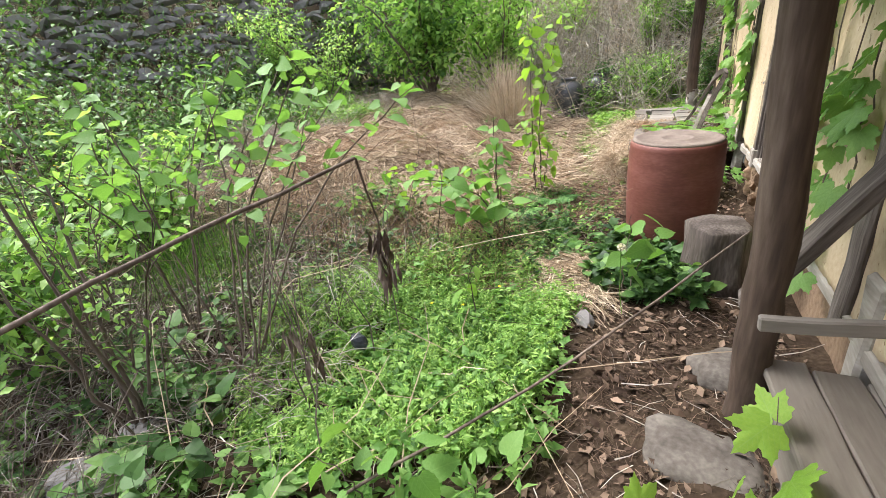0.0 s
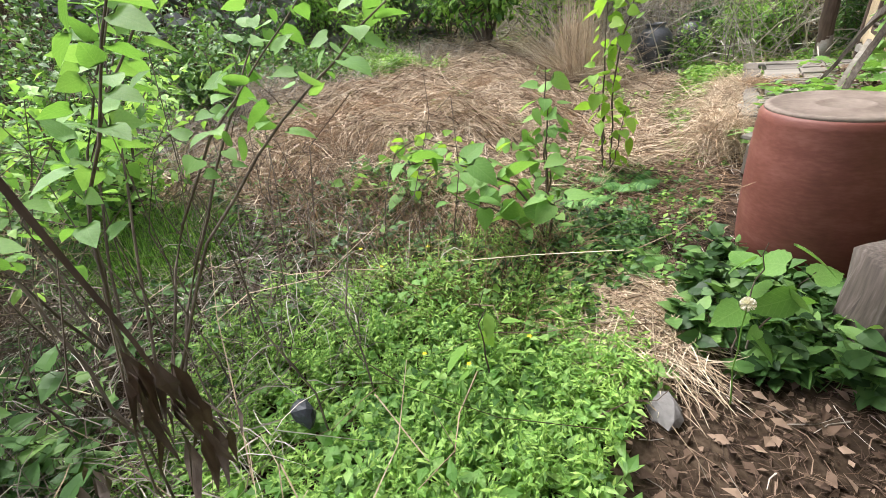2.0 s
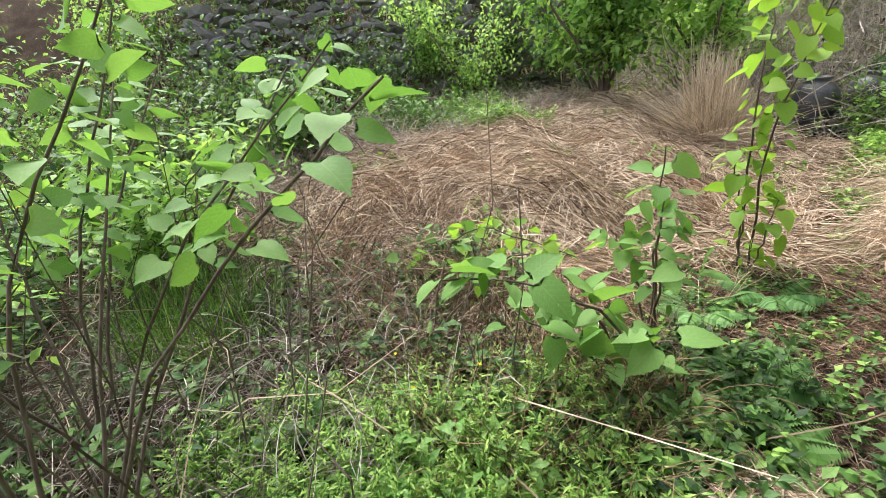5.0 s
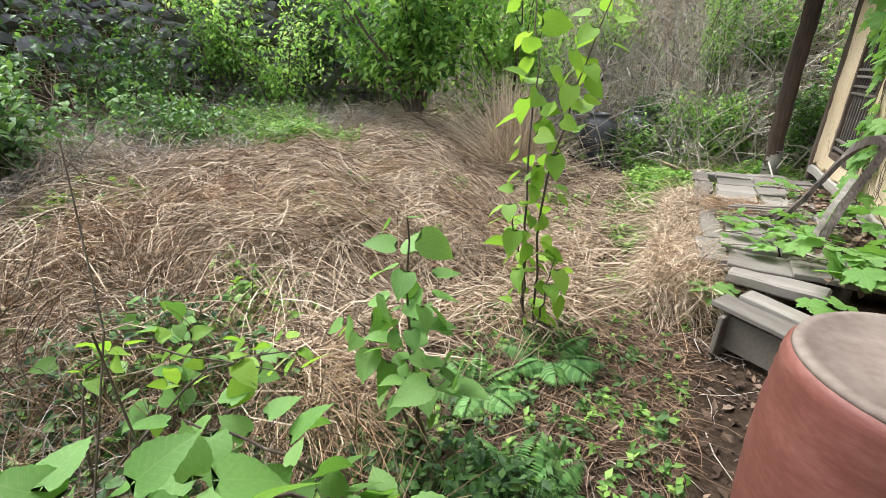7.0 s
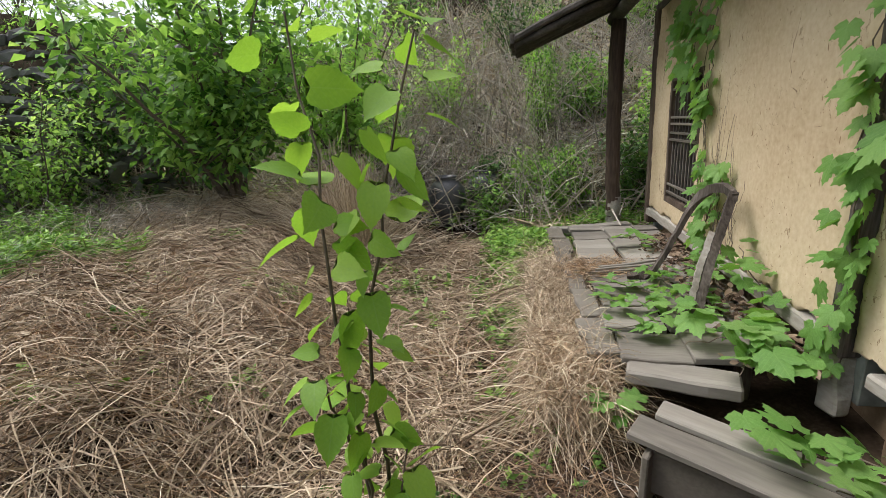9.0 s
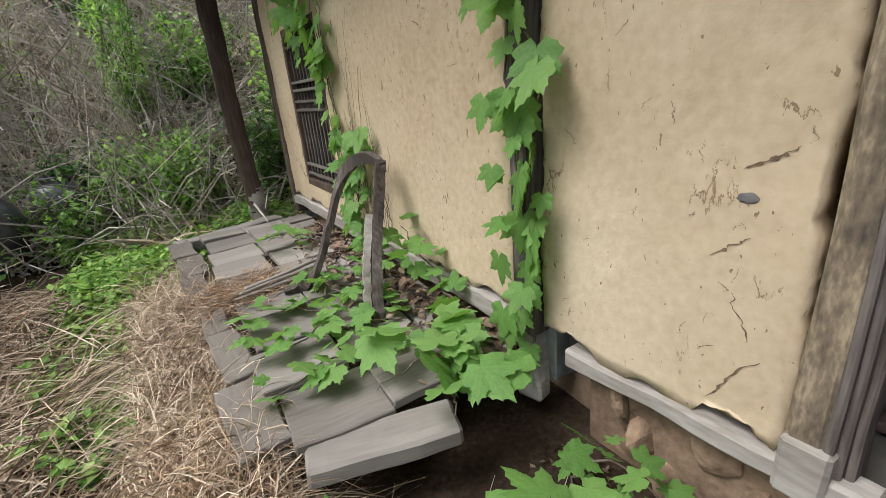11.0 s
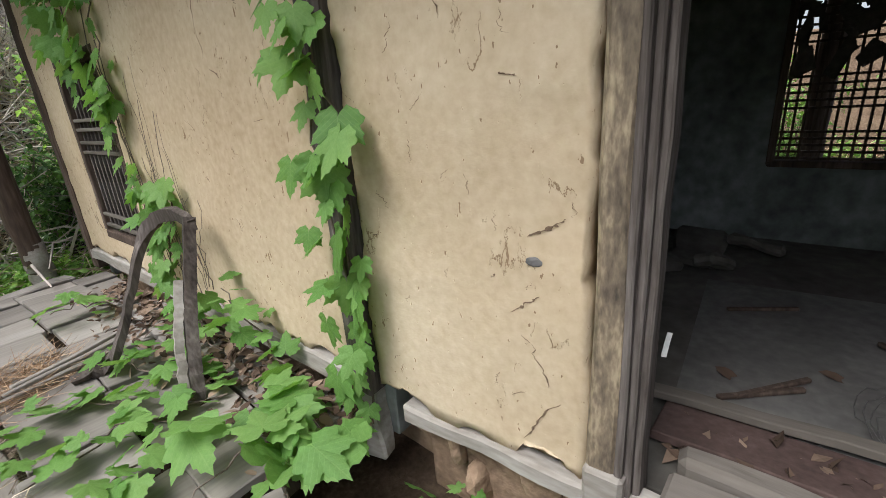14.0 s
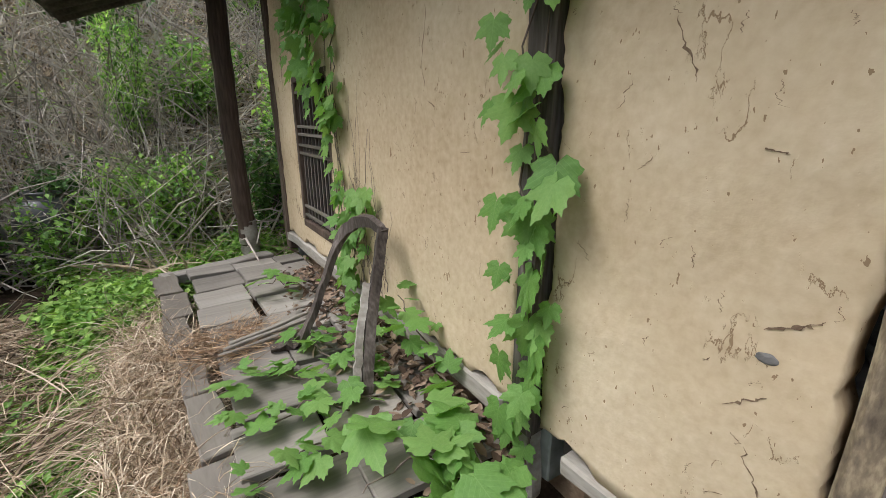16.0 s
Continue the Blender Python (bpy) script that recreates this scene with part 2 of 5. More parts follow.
M_DANDELION = material("dandelion_down", [(0.62, 0.58, 0.52), (0.78, 0.75, 0.7)], bump=0, leaf=0.3)
M_BLACK = material("black_plastic_scrap", [(0.02, 0.022, 0.028), (0.06, 0.065, 0.075)], bump=0.3, rough=0.35)

# ---- building blocks ----
rng = np.random.default_rng(7)


def bulk(name, V, F, mat, smooth=False):
    """An object out of stacked points and faces of one size."""
    V, F = np.asarray(V, np.float32), np.asarray(F, np.int32)
    me = bpy.data.meshes.new(name)
    k = F.shape[1]
    me.vertices.add(len(V))
    me.vertices.foreach_set("co", V.ravel())
    me.loops.add(F.size)
    me.loops.foreach_set("vertex_index", F.ravel())
    me.polygons.add(len(F))
    me.polygons.foreach_set("loop_start", np.arange(0, F.size, k, dtype=np.int32))
    me.polygons.foreach_set("use_smooth", np.full(len(F), smooth))
    me.update(calc_edges=True)
    me.materials.append(mat)
    return new(name, me)


def stack(parts):
    Vs, Fs, n = [], [], 0
    for V, F in parts:
        Vs.append(V)
        Fs.append(F + n)
        n += len(V)
    return np.concatenate(Vs), np.concatenate(Fs)


def unit(v):
    return v / np.maximum(np.linalg.norm(v, axis=-1, keepdims=True), 1e-9)


def scatter(tv, tf, pos, yaw, pitch, roll, size):
    """Copies of a small template: turned about y by roll, x by pitch, z by yaw (radians), scaled, set at pos; stacked."""
    cy, sy, cp, sp, cr, sr = np.cos(yaw), np.sin(yaw), np.cos(pitch), np.sin(pitch), np.cos(roll), np.sin(roll)
    x, y, z = tv[:, 0][None], tv[:, 1][None], tv[:, 2][None]
    x1, z1 = cr[:, None] * x + sr[:, None] * z, -sr[:, None] * x + cr[:, None] * z
    y2, z2 = cp[:, None] * y - sp[:, None] * z1, sp[:, None] * y + cp[:, None] * z1
    x3, y3 = cy[:, None] * x1 - sy[:, None] * y2, sy[:, None] * x1 + cy[:, None] * y2
    V = np.stack([x3, y3, z2], -1) * size[:, None, None] + pos[:, None, :]
    F = tf[None] + (np.arange(len(pos)) * len(tv))[:, None, None]
    return V.reshape(-1, 3), F.reshape(-1, tf.shape[1])


def ribbons(P, w):
    """Flat blades along N lines of K points, narrowing to the tip; quads."""
    N, K, _ = P.shape
    T = unit(np.gradient(P, axis=1))
    side = unit(np.cross(T, rng.normal(size=(N, 1, 3)) + np.array([0, 0, 0.8])))
    taper = np.linspace(1, 0.25, K)[None, :, None] * (w[:, None, None] if np.ndim(w) else w) / 2
    V = np.stack([P - side * taper, P + side * taper], 2).reshape(N, K * 2, 3)
    q = np.array([[2 * i, 2 * i + 1, 2 * i + 3, 2 * i + 2] for i in range(K - 1)])
    F = q[None] + (np.arange(N) * K * 2)[:, None, None]
    return V.reshape(-1, 3), F.reshape(-1, 4)


def tubes(P, r, sides=3, tip=0.35):
    """Round twigs along N lines of K points; quads."""
    N, K, _ = P.shape
    T = unit(np.gradient(P, axis=1))
    ref = np.where(np.abs(T[..., 2:3]) > 0.9, np.array([1.0, 0, 0]), np.array([0, 0, 1.0]))
    a1 = unit(np.cross(T, ref))
    b1 = np.cross(T, a1)
    rad = np.linspace(1, tip, K)[None, :, None] * (np.reshape(r, (-1, 1, 1)))
    rings = [P + rad * (a1 * math.cos(6.2832 * s / sides) + b1 * math.sin(6.2832 * s / sides)) for s in range(sides)]
    V = np.stack(rings, 2).reshape(N, K * sides, 3)
    q = np.array([[i * sides + s, i * sides + (s + 1) % sides, (i + 1) * sides + (s + 1) % sides, (i + 1) * sides + s] for i in range(K - 1) for s in range(sides)])
    F = q[None] + (np.arange(N) * K * sides)[:, None, None]
    return V.reshape(-1, 3), F.reshape(-1, 4)


def line(*pts, k=9, wob=0.01):
    """A smooth line of k points through pts, a little crooked."""
    p = np.array(pts, float)
    s = np.linspace(0, len(p) - 1, k)
    i = np.minimum(s.astype(int), len(p) - 2)
    q = p[i] + (p[i + 1] - p[i]) * (s - i)[:, None]
    for _ in range(2):
        q[1:-1] = (q[:-2] + 2 * q[1:-1] + q[2:]) / 4
    q[1:-1] += rng.normal(0, wob, (k - 2, 3))
    return q


def outline_leaf(pts, sag=0.12, fold=0.1):
    """A leaf of unit length from half its outline (x, y), folded along the midrib, with a raised middle row."""
    n = len(pts)
    V = [(0, y, -sag * y * y) for _, y in pts]
    V += [(-x, y, fold * x - sag * y * y - 0.12 * x * x) for x, y in pts] + [(x, y, fold * x - sag * y * y - 0.12 * x * x) for x, y in pts]
    F = []
    for i in range(n - 1):
        F += [(i, i + 1, n + i + 1), (i, n + i + 1, n + i), (i, 2 * n + i, 2 * n + i + 1), (i, 2 * n + i + 1, i + 1)]
    return np.array(V, float), np.array(F)


def palmate(half, cup=0.18):
    """A lobed leaf as a fan round the stalk's end: half gives (degrees off the midrib, reach) from tip to base."""
    ring = [(-d, q) for d, q in half[:0:-1]] + list(half)
    V = [(0.0, 0.0, 0.02)]
    for d, q in ring:
        a1 = math.radians(d)
        V.append((q * math.sin(a1), q * math.cos(a1), -cup * q * q + 0.06 * math.cos(7.2 * a1) * q))
    return np.array(V, float), np.array([(0, i + 1, i) for i in range(1, len(ring))])


LOBED = palmate([(0, 1.05), (5, 0.88), (11, 0.83), (14, 0.7), (21, 0.66), (25, 0.52), (32, 0.56), (36, 0.68), (43, 0.7), (48, 0.86), (55, 0.7), (62, 0.68), (66, 0.56), (74, 0.5), (82, 0.56), (92, 0.6), (100, 0.5), (115, 0.47), (128, 0.38), (150, 0.34), (172, 0.12)])
HEART = outline_leaf([(0.0, 0.0), (0.2, -0.1), (0.33, -0.02), (0.35, 0.1), (0.4, 0.14), (0.385, 0.27), (0.4, 0.33), (0.34, 0.45), (0.34, 0.52), (0.26, 0.62), (0.24, 0.7), (0.16, 0.77), (0.13, 0.85), (0.06, 0.9), (0.0, 1.04)], 0.2, 0.2)
BROADLOW = outline_leaf([(0.0, 0.0), (0.3, -0.07), (0.42, 0.18), (0.32, 0.58), (0.0, 1.05)], 0.2, 0.16)
OVAL = outline_leaf([(0.0, 0.0), (0.2, 0.2), (0.25, 0.45), (0.17, 0.75), (0.0, 1.0)], 0.25, 0.15)
SLIM = outline_leaf([(0.0, 0.0), (0.11, 0.35), (0.0, 1.0)], 0.3, 0.1)

SLIM2 = (np.array([(0, 0, 0), (-0.13, 0.45, 0.03), (0.13, 0.45, 0.03), (0, 1, -0.12)], float), np.array([(0, 2, 1), (1, 2, 3)]))
OVAL2 = (np.array([(0, 0, 0), (-0.27, 0.4, 0.05), (0, 0.45, 0), (0.27, 0.4, 0.05), (0, 1, -0.15)], float), np.array([(0, 2, 1), (0, 3, 2), (1, 2, 4), (2, 3, 4)]))


def leaf_mesh(name, template, mat):
    me = bpy.data.meshes.new(name)
    me.from_pydata(template[0].tolist(), [], template[1].tolist())
    me.materials.append(mat)
    for p in me.polygons:
        p.use_smooth = True
    return me


def child(ob, parent):
    ob.parent = parent
    return ob


def slab(name, size, mat, at, parent=None, bevel=0.006, rough=0.0, cuts=0, seed=0):
    """A board or block: size and middle in metres, edges bevelled, surface a little uneven. at: a pose or a place."""
    bm = bmesh.new()
    bmesh.ops.create_cube(bm, size=1)
    bmesh.ops.scale(bm, vec=size, verts=bm.verts)
    if bevel:
        bmesh.ops.bevel(bm, geom=bm.edges[:], offset=min(bevel, min(size) * 0.3), segments=1, affect="EDGES")
    if cuts:
        ax = max(range(3), key=lambda i: size[i])
        for c in range(1, cuts + 1):
            co, no = [0, 0, 0], [0, 0, 0]
            co[ax], no[ax] = size[ax] * (c / (cuts + 1) - 0.5), 1
            bmesh.ops.bisect_plane(bm, geom=bm.verts[:] + bm.edges[:] + bm.faces[:], plane_co=co, plane_no=no)
    if rough:
        for v in bm.verts:
            v.co += noise.noise_vector(v.co * 5 + Vector((seed, seed * 2, 1))) * rough
    me = bpy.data.meshes.new(name)
    bm.to_mesh(me)
    bm.free()
    me.materials.append(mat)
    ob = new(name, me)
    ob.matrix_world = at if isinstance(at, Matrix) else Matrix.Translation(at)
    if parent:
        ob.parent = parent
    return ob


def lathe(name, profile, mat, seg=32, wob=0.0):
    """A round body from (radius, height) pairs."""
    bm = bmesh.new()
    rings = []
    for r, z in profile:
        rings.append([bm.verts.new(((r + wob * noise.noise((math.cos(6.2832 * s / seg) * 2, math.sin(6.2832 * s / seg) * 2, z * 3))) * math.cos(6.2832 * s / seg), (r + wob * noise.noise((math.cos(6.2832 * s / seg) * 2 + 7, math.sin(6.2832 * s / seg) * 2, z * 3))) * math.sin(6.2832 * s / seg), z)) for s in range(seg)])
    for a0, b0 in zip(rings, rings[1:]):
        for s in range(seg):
            bm.faces.new((a0[s], a0[(s + 1) % seg], b0[(s + 1) % seg], b0[s])).smooth = True
    bm.faces.new(rings[0][::-1])
    bm.faces.new(rings[-1])
    me = bpy.data.meshes.new(name)
    bm.to_mesh(me)
    bm.free()
    me.materials.append(mat)
    return new(name, me)


def trunk(name, pts, r0, r1, mat, sides=12, k=16, wob=0.004):
    """A round pole through pts, from radius r0 to r1, uneven, with closed ends."""
    P = line(*pts, k=k, wob=wob)
    V, F = tubes(P[None], np.array([r0]), sides, r1 / r0)
    V = V + np.array([noise.noise_vector(Vector(v) * 6) for v in V]) * r0 * 0.09
    ob = bulk(name, V, F, mat, True)
    bm = bmesh.new()
    bm.from_mesh(ob.data)
    bmesh.ops.holes_fill(bm, edges=[e for e in bm.edges if e.is_boundary])
    bm.to_mesh(ob.data)
    bm.free()
    return ob


def smooth01(a, b, x):
    t = np.clip((x - a) / (b - a), 0, 1)
    return t * t * (3 - 2 * t)


# ---- the lie of the land ----
def height(x, y):
    x, y = np.asarray(x, float), np.asarray(y, float)
    h = 0.42 * smooth01(-1.3, -4.2, x) * smooth01(2.2, 4.5, y)
    h = h + 0.12 * smooth01(-1.6, -2.6, x) * smooth01(1.5, 3, y) - 0.22 * smooth01(-1.6, -2.6, x) * (1 - smooth01(0.6, 1.8, y))
    h = h + 0.10 * np.exp(-((x + 0.5) ** 2 + (y - 2.9) ** 2) / 0.12)
    bank = np.clip(y - 10.6 + 0.25 * (x + 1), 0, 9)
    h = h + np.minimum(bank * 0.85, 7.5) * smooth01(-7.5, -3.0, x)
    left = np.clip((-6.8 - x + 0.45 * (y - 7)) * 1.0, 0, 5)
    h = h + left * 0.7 * (1 - smooth01(-7.5, -3.0, x))
    h = h + 0.05 * np.sin(1.7 * x + 0.6) * np.sin(1.3 * y) + 0.03 * np.sin(4.1 * x) * np.cos(3.7 * y + 1)
    mound = np.sin(2.9 * x + 1 + np.sin(1.1 * y)) * np.sin(2.3 * y + 0.5) + 0.5 * np.sin(5.1 * x + y) * np.cos(4.7 * y)
    h = h + 0.07 * mound * smooth01(-1.3, -2.0, x) * smooth01(3.2, 3.9, y) * smooth01(9.5, 8.5, y)
    far = smooth01(14, 40, np.hypot(x, y - 5))
    return h * (1 - far) + far * 3.0 * smooth01(-3, 8, y) * (x < 60)


def on_ground(x, y, dz=0.0):
    return np.stack([x, y, height(x, y) + dz], -1)


def ground():
    u = np.linspace(-1, 1, 181)
    gx = -3 + 14 * u + 600 * np.sign(u) * np.abs(u) ** 9
    gy = 6 + 14 * u + 600 * np.sign(u) * np.abs(u) ** 9
    X, Y = np.meshgrid(gx, gy)
    Z = height(X, Y)
    near = np.hypot(X + 3, Y - 6) < 16
    Z = Z + near * 0.012 * rng.normal(size=Z.shape)
    n = len(u)
    i = (np.arange(n - 1)[:, None] * n + np.arange(n - 1)[None]).ravel()
    F = np.stack([i, i + 1, i + n + 1, i + n], 1)
    return tagged(bulk("ground", np.stack([X, Y, Z], -1).reshape(-1, 3), F, M_SOIL, True), "brown bare earth of an overgrown yard and slope", "ground", kind="structure")


ground()

# ---- the house ----
WX = 0.80


def panel(name, y0, y1, z0, z1, x=WX, thick=0.12, ragged=0.0, step=0.035, mat=M_PLASTER, holes=()):
    """An uneven mud panel in the wall, with thickness and a ragged lower edge; holes: openings (y0, y1, z0, z1) through it."""
    ny, nz = max(2, int((y1 - y0) / step)), max(2, int((z1 - z0) / step))
    ys = sorted(set([y0 + (y1 - y0) * i / ny for i in range(ny + 1)] + [h for q in holes for h in q[:2]]))
    zs = sorted(set([z0 + (z1 - z0) * i / nz for i in range(nz + 1)] + [h for q in holes for h in q[2:]]))
    bm = bmesh.new()
    grid = {}
    for i, y in enumerate(ys):
        for j, z in enumerate(zs):
            yy, zz = y, z
            if ragged:
                if j == 0:
                    zz += ragged * noise.noise((y * 6, 3.1, x)) + ragged * 0.5 * noise.noise((y * 21, 0, 7))
                if i in (0, len(ys) - 1):
                    yy += ragged * (0.28 * noise.noise((z * 4, y, 0)) + 0.16 * noise.noise((z * 13, y, 5)) + 0.12 * noise.noise((z * 37, y, 9)))
            bulge = 0.014 * noise.noise((y * 2.2, z * 2.2, 1)) + 0.005 * noise.noise((y * 9, z * 9, 4))
            grid[i, j] = bm.verts.new((x + bulge, yy, zz))
    for i in range(len(ys) - 1):
        for j in range(len(zs) - 1):
            cy, cz = (ys[i] + ys[i + 1]) / 2, (zs[j] + zs[j + 1]) / 2
            if any(q[0] < cy < q[1] and q[2] < cz < q[3] for q in holes):
                continue
            bm.faces.new((grid[i, j], grid[i, j + 1], grid[i + 1, j + 1], grid[i + 1, j])).smooth = True
    bmesh.ops.delete(bm, geom=[v for v in bm.verts if not v.link_faces], context="VERTS")
    r = bmesh.ops.extrude_face_region(bm, geom=bm.faces[:])
    for v in r["geom"]:
        if isinstance(v, bmesh.types.BMVert):
            v.co.x = x + thick
    bmesh.ops.recalc_face_normals(bm, faces=bm.faces)
    me = bpy.data.meshes.new(name)
    bm.to_mesh(me)
    bm.free()
    me.materials.append(mat)
    return new(name, me)


wall = tagged(new("wall_west"), "weathered timber-framed house wall with cracked ochre mud plaster", "wall", kind="structure")
for nm, args in (("mud_panel", (4.8, 5.57, 0.47, 2.6)), ("mud_panel", (5.725, 9.0, 0.5, 2.6))):
    holes = ((7.62, 8.45, 0.66, 1.88),) if args[1] > 6 else ()
    child(panel(nm, *args, ragged=0.07, step=0.022, holes=holes), wall)
child(panel("mud_panel", -1.2, 3.5, 0.42, 2.6, ragged=0.05), wall)
child(panel("lintel_panel", 3.5, 4.64, 2.25, 2.6, ragged=0.02), wall)
# footing of mud and stones under the sill
child(panel("footing", 4.3, 5.4, -0.1, 0.36, x=0.87, thick=0.2, mat=M_MUD), wall)
child(panel("footing", 5.4, 9.1, -0.1, 0.42, x=0.98, thick=0.2, mat=M_MUD), wall)
child(panel("footing", -1.2, 4.3, -0.1, 0.42, x=0.87, thick=0.2, mat=M_MUD), wall)


def sill(y0, y1, z0, z1, high=0.07):
    L = math.hypot(y1 - y0, z1 - z0)
    tilt = math.degrees(math.atan2(z1 - z0, y1 - y0))
    child(slab("sill_board", (0.09, L, high), M_WHITEWOOD, pose(WX + 0.03, (y0 + y1) / 2, (z0 + z1) / 2, tilt), None, 0.012, 0.014, 16, y0), wall)


sill(4.3, 5.46, 0.45, 0.40)
sill(5.78, 9.05, 0.43, 0.44, 0.1)
sill(-1.2, 3.5, 0.38, 0.38)
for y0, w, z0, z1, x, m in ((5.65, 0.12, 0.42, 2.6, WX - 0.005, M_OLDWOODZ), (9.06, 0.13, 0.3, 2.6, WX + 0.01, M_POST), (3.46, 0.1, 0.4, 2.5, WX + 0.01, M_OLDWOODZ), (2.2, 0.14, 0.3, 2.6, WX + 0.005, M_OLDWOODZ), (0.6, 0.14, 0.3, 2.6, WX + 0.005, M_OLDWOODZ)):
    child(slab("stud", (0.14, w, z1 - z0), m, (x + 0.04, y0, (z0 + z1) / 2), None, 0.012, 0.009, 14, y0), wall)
child(slab("stud_foot", (0.09, 0.105, 0.3), M_WHITEWOOD, pose(WX + 0.02, 5.65, 0.27, -5, 3, 0), None, 0.012, 0.035, 7, 3), wall)
# the open doorway
child(slab("door_post", (0.16, 0.075, 2.0), M_MUDWOOD, (WX + 0.065, 4.745, 1.5), None, 0.012, 0.012, 14, 6), wall)
child(slab("door_post_shoe", (0.14, 0.1, 0.16), M_WHITEWOOD, (WX + 0.04, 4.74, 0.46), None, 0.01, 0.006, 2, 6), wall)
for i in range(3):
    child(slab("door_jamb", (0.10 - 0.014 * i, 0.02, 2.0), M_OLDWOODZ, (WX + 0.035 + 0.014 * i, 4.705 - 0.018 * i, 1.45), None, 0.005, 0.006, 12, 9 + i), wall)
child(slab("threshold", (0.14, 1.1, 0.07), M_OLDWOOD, (WX + 0.08, 4.06, 0.455), None, 0.012, 0.012, 8, 2), wall)
child(slab("threshold", (0.09, 1.05, 0.09), M_OLDWOOD, (WX + 0.21, 4.08, 0.46), None, 0.02, 0.016, 8, 5), wall)
child(slab("lintel", (0.14, 1.25, 0.1), M_OLDWOOD, (WX + 0.07, 4.07, 2.2), None, 0.012, 0.01, 6, 4), wall)

# mud colour kept dark, so that flat ribbons look recessed and shaded
M_CRACKSHADE = material("mud_with_crack_shade", [(0.09, 0.058, 0.036), (0.18, 0.12, 0.078), (0.3, 0.21, 0.135)], scale=20, fine=90, bump=0.5, rough=1)


def crack_ribbons(spots, seed):
    """Broken spots and cracks in the plaster: ragged flat ribbons just proud of the wall's face, the shade of their
    depth put into the dark colour.
    """
    g = np.random.default_rng(seed)
    out = []
    for y, z, length, lean, wide in spots:
        k = 18
        s = np.linspace(-0.5, 0.5, k)
        py = y + length * s * math.sin(lean) + np.cumsum(g.normal(0, 0.0035, k)) + g.normal(0, 0.0015, k)
        pz = z + length * s * math.cos(lean)
        w = wide * 0.38 * (1 - np.abs(2 * s) ** 2) * (0.15 + 1.7 * g.random(k) ** 2) + 0.0005
        ox, oy = math.cos(lean), -math.sin(lean)
        V = []
        for i in range(k):
            for sg in (-1, 1):
                yy, zz = py[i] + sg * ox * w[i], pz[i] + sg * oy * w[i]
                bulge = 0.014 * noise.noise((yy * 2.2, zz * 2.2, 1)) + 0.005 * noise.noise((yy * 9, zz * 9, 4))
                V.append((WX + bulge - 0.0025, yy, zz))
        out.append((np.array(V), np.array([[2 * i, 2 * i + 1, 2 * i + 3, 2 * i + 2] for i in range(k - 1)])))
    return bulk("dark_crack_ribbon", *stack(out), M_CRACKSHADE)


spots = [(5.2, 1.72, 0.15, 0.25, 0.011), (4.91, 1.16, 0.09, -0.9, 0.009), (4.96, 0.95, 0.1, -0.9, 0.008), (4.9, 0.78, 0.12, 0.2, 0.006), (4.99, 1.51, 0.03, 1.2, 0.005), (4.92, 0.6, 0.2, -0.6, 0.008), (6.35, 1.85, 0.35, -0.15, 0.006), (6.3, 1.62, 0.05, 0.6, 0.008), (8.62, 0.85, 0.3, 0.2, 0.02), (8.55, 0.75, 0.16, 0.6, 0.02), (8.7, 2.0, 0.5, -0.1, 0.02)]
gr = np.random.default_rng(17)
for _ in range(75):
    y = 4.84 + 0.7 * gr.random() if gr.random() < 0.4 else 5.8 + 1.75 * gr.random()
    spots.append((y, 0.6 + 1.5 * gr.random(), 0.02 + 0.07 * gr.random() ** 2, gr.normal(0, 0.7), 0.0012 + 0.003 * gr.random() ** 2))
child(crack_ribbons(spots, 18), wall)

# the barred window
win = tagged(new("window_1"), "old wooden lattice window with upright bars, paper gone", "window", kind="structure")
win.location = (WX + 0.03, 8.035, 1.27)
def fixed(ob, parent):
    """Hangs ob under parent and leaves it where it stands."""
    ob.parent = parent
    ob.matrix_parent_inverse = (Matrix.Translation(parent.location) @ parent.rotation_euler.to_matrix().to_4x4()).inverted()
    return ob


for z in (-0.585, 0.585):
    fixed(slab("frame", (0.07, 0.83, 0.06), M_POST, (WX + 0.03, 8.035, 1.27 + z), None, 0.006, 0.004, 4), win)
for y in (-0.40, 0.40):
    fixed(slab("frame", (0.07, 0.05, 1.11), M_POST, (WX + 0.03, 8.035 + y, 1.27), None, 0.006, 0.004, 6), win)
for i in range(9):
    fixed(slab("bar", (0.02, 0.016, 1.1), M_OLDWOODZ, (WX + 0.03, 7.7 + 0.083 * i, 1.27), None, 0.003), win)
for z in (0.76, 0.84, 1.28, 1.345, 1.43, 1.49, 1.75):
    fixed(slab("cross_bar", (0.022, 0.75, 0.022), M_OLDWOOD, (WX + 0.012, 8.035, z), None, 0.003), win)

# the dark room behind the doorway
room = tagged(new("room_walls"), "sooty plastered walls of a derelict room", "wall", kind="structure")
child(panel("room_back", 1.9, 5.6, 0.2, 2.6, x=3.4, thick=0.15, step=0.12, mat=M_ROOMWALL, holes=((4.06, 4.61, 0.93, 2.15),)), room)
child(slab("room_side", (2.6, 0.12, 2.4), M_ROOMWALL, (2.15, 5.62, 1.4)), room)
child(slab("room_side", (2.6, 0.12, 2.4), M_ROOMWALL, (2.15, 1.85, 1.4)), room)
child(slab("room_side", (2.5, 0.12, 2.4), M_ROOMWALL, (2.15, 9.1, 1.4)), room)
child(slab("room_back", (0.12, 3.4, 2.4), M_ROOMWALL, (3.45, 7.4, 1.4)), room)
tagged(slab("floor_room", (2.65, 7.2, 0.12), M_ROOMFLOOR, (2.25, 5.45, 0.36)), "grey dusty mud floor of the derelict room", "floor", kind="structure")
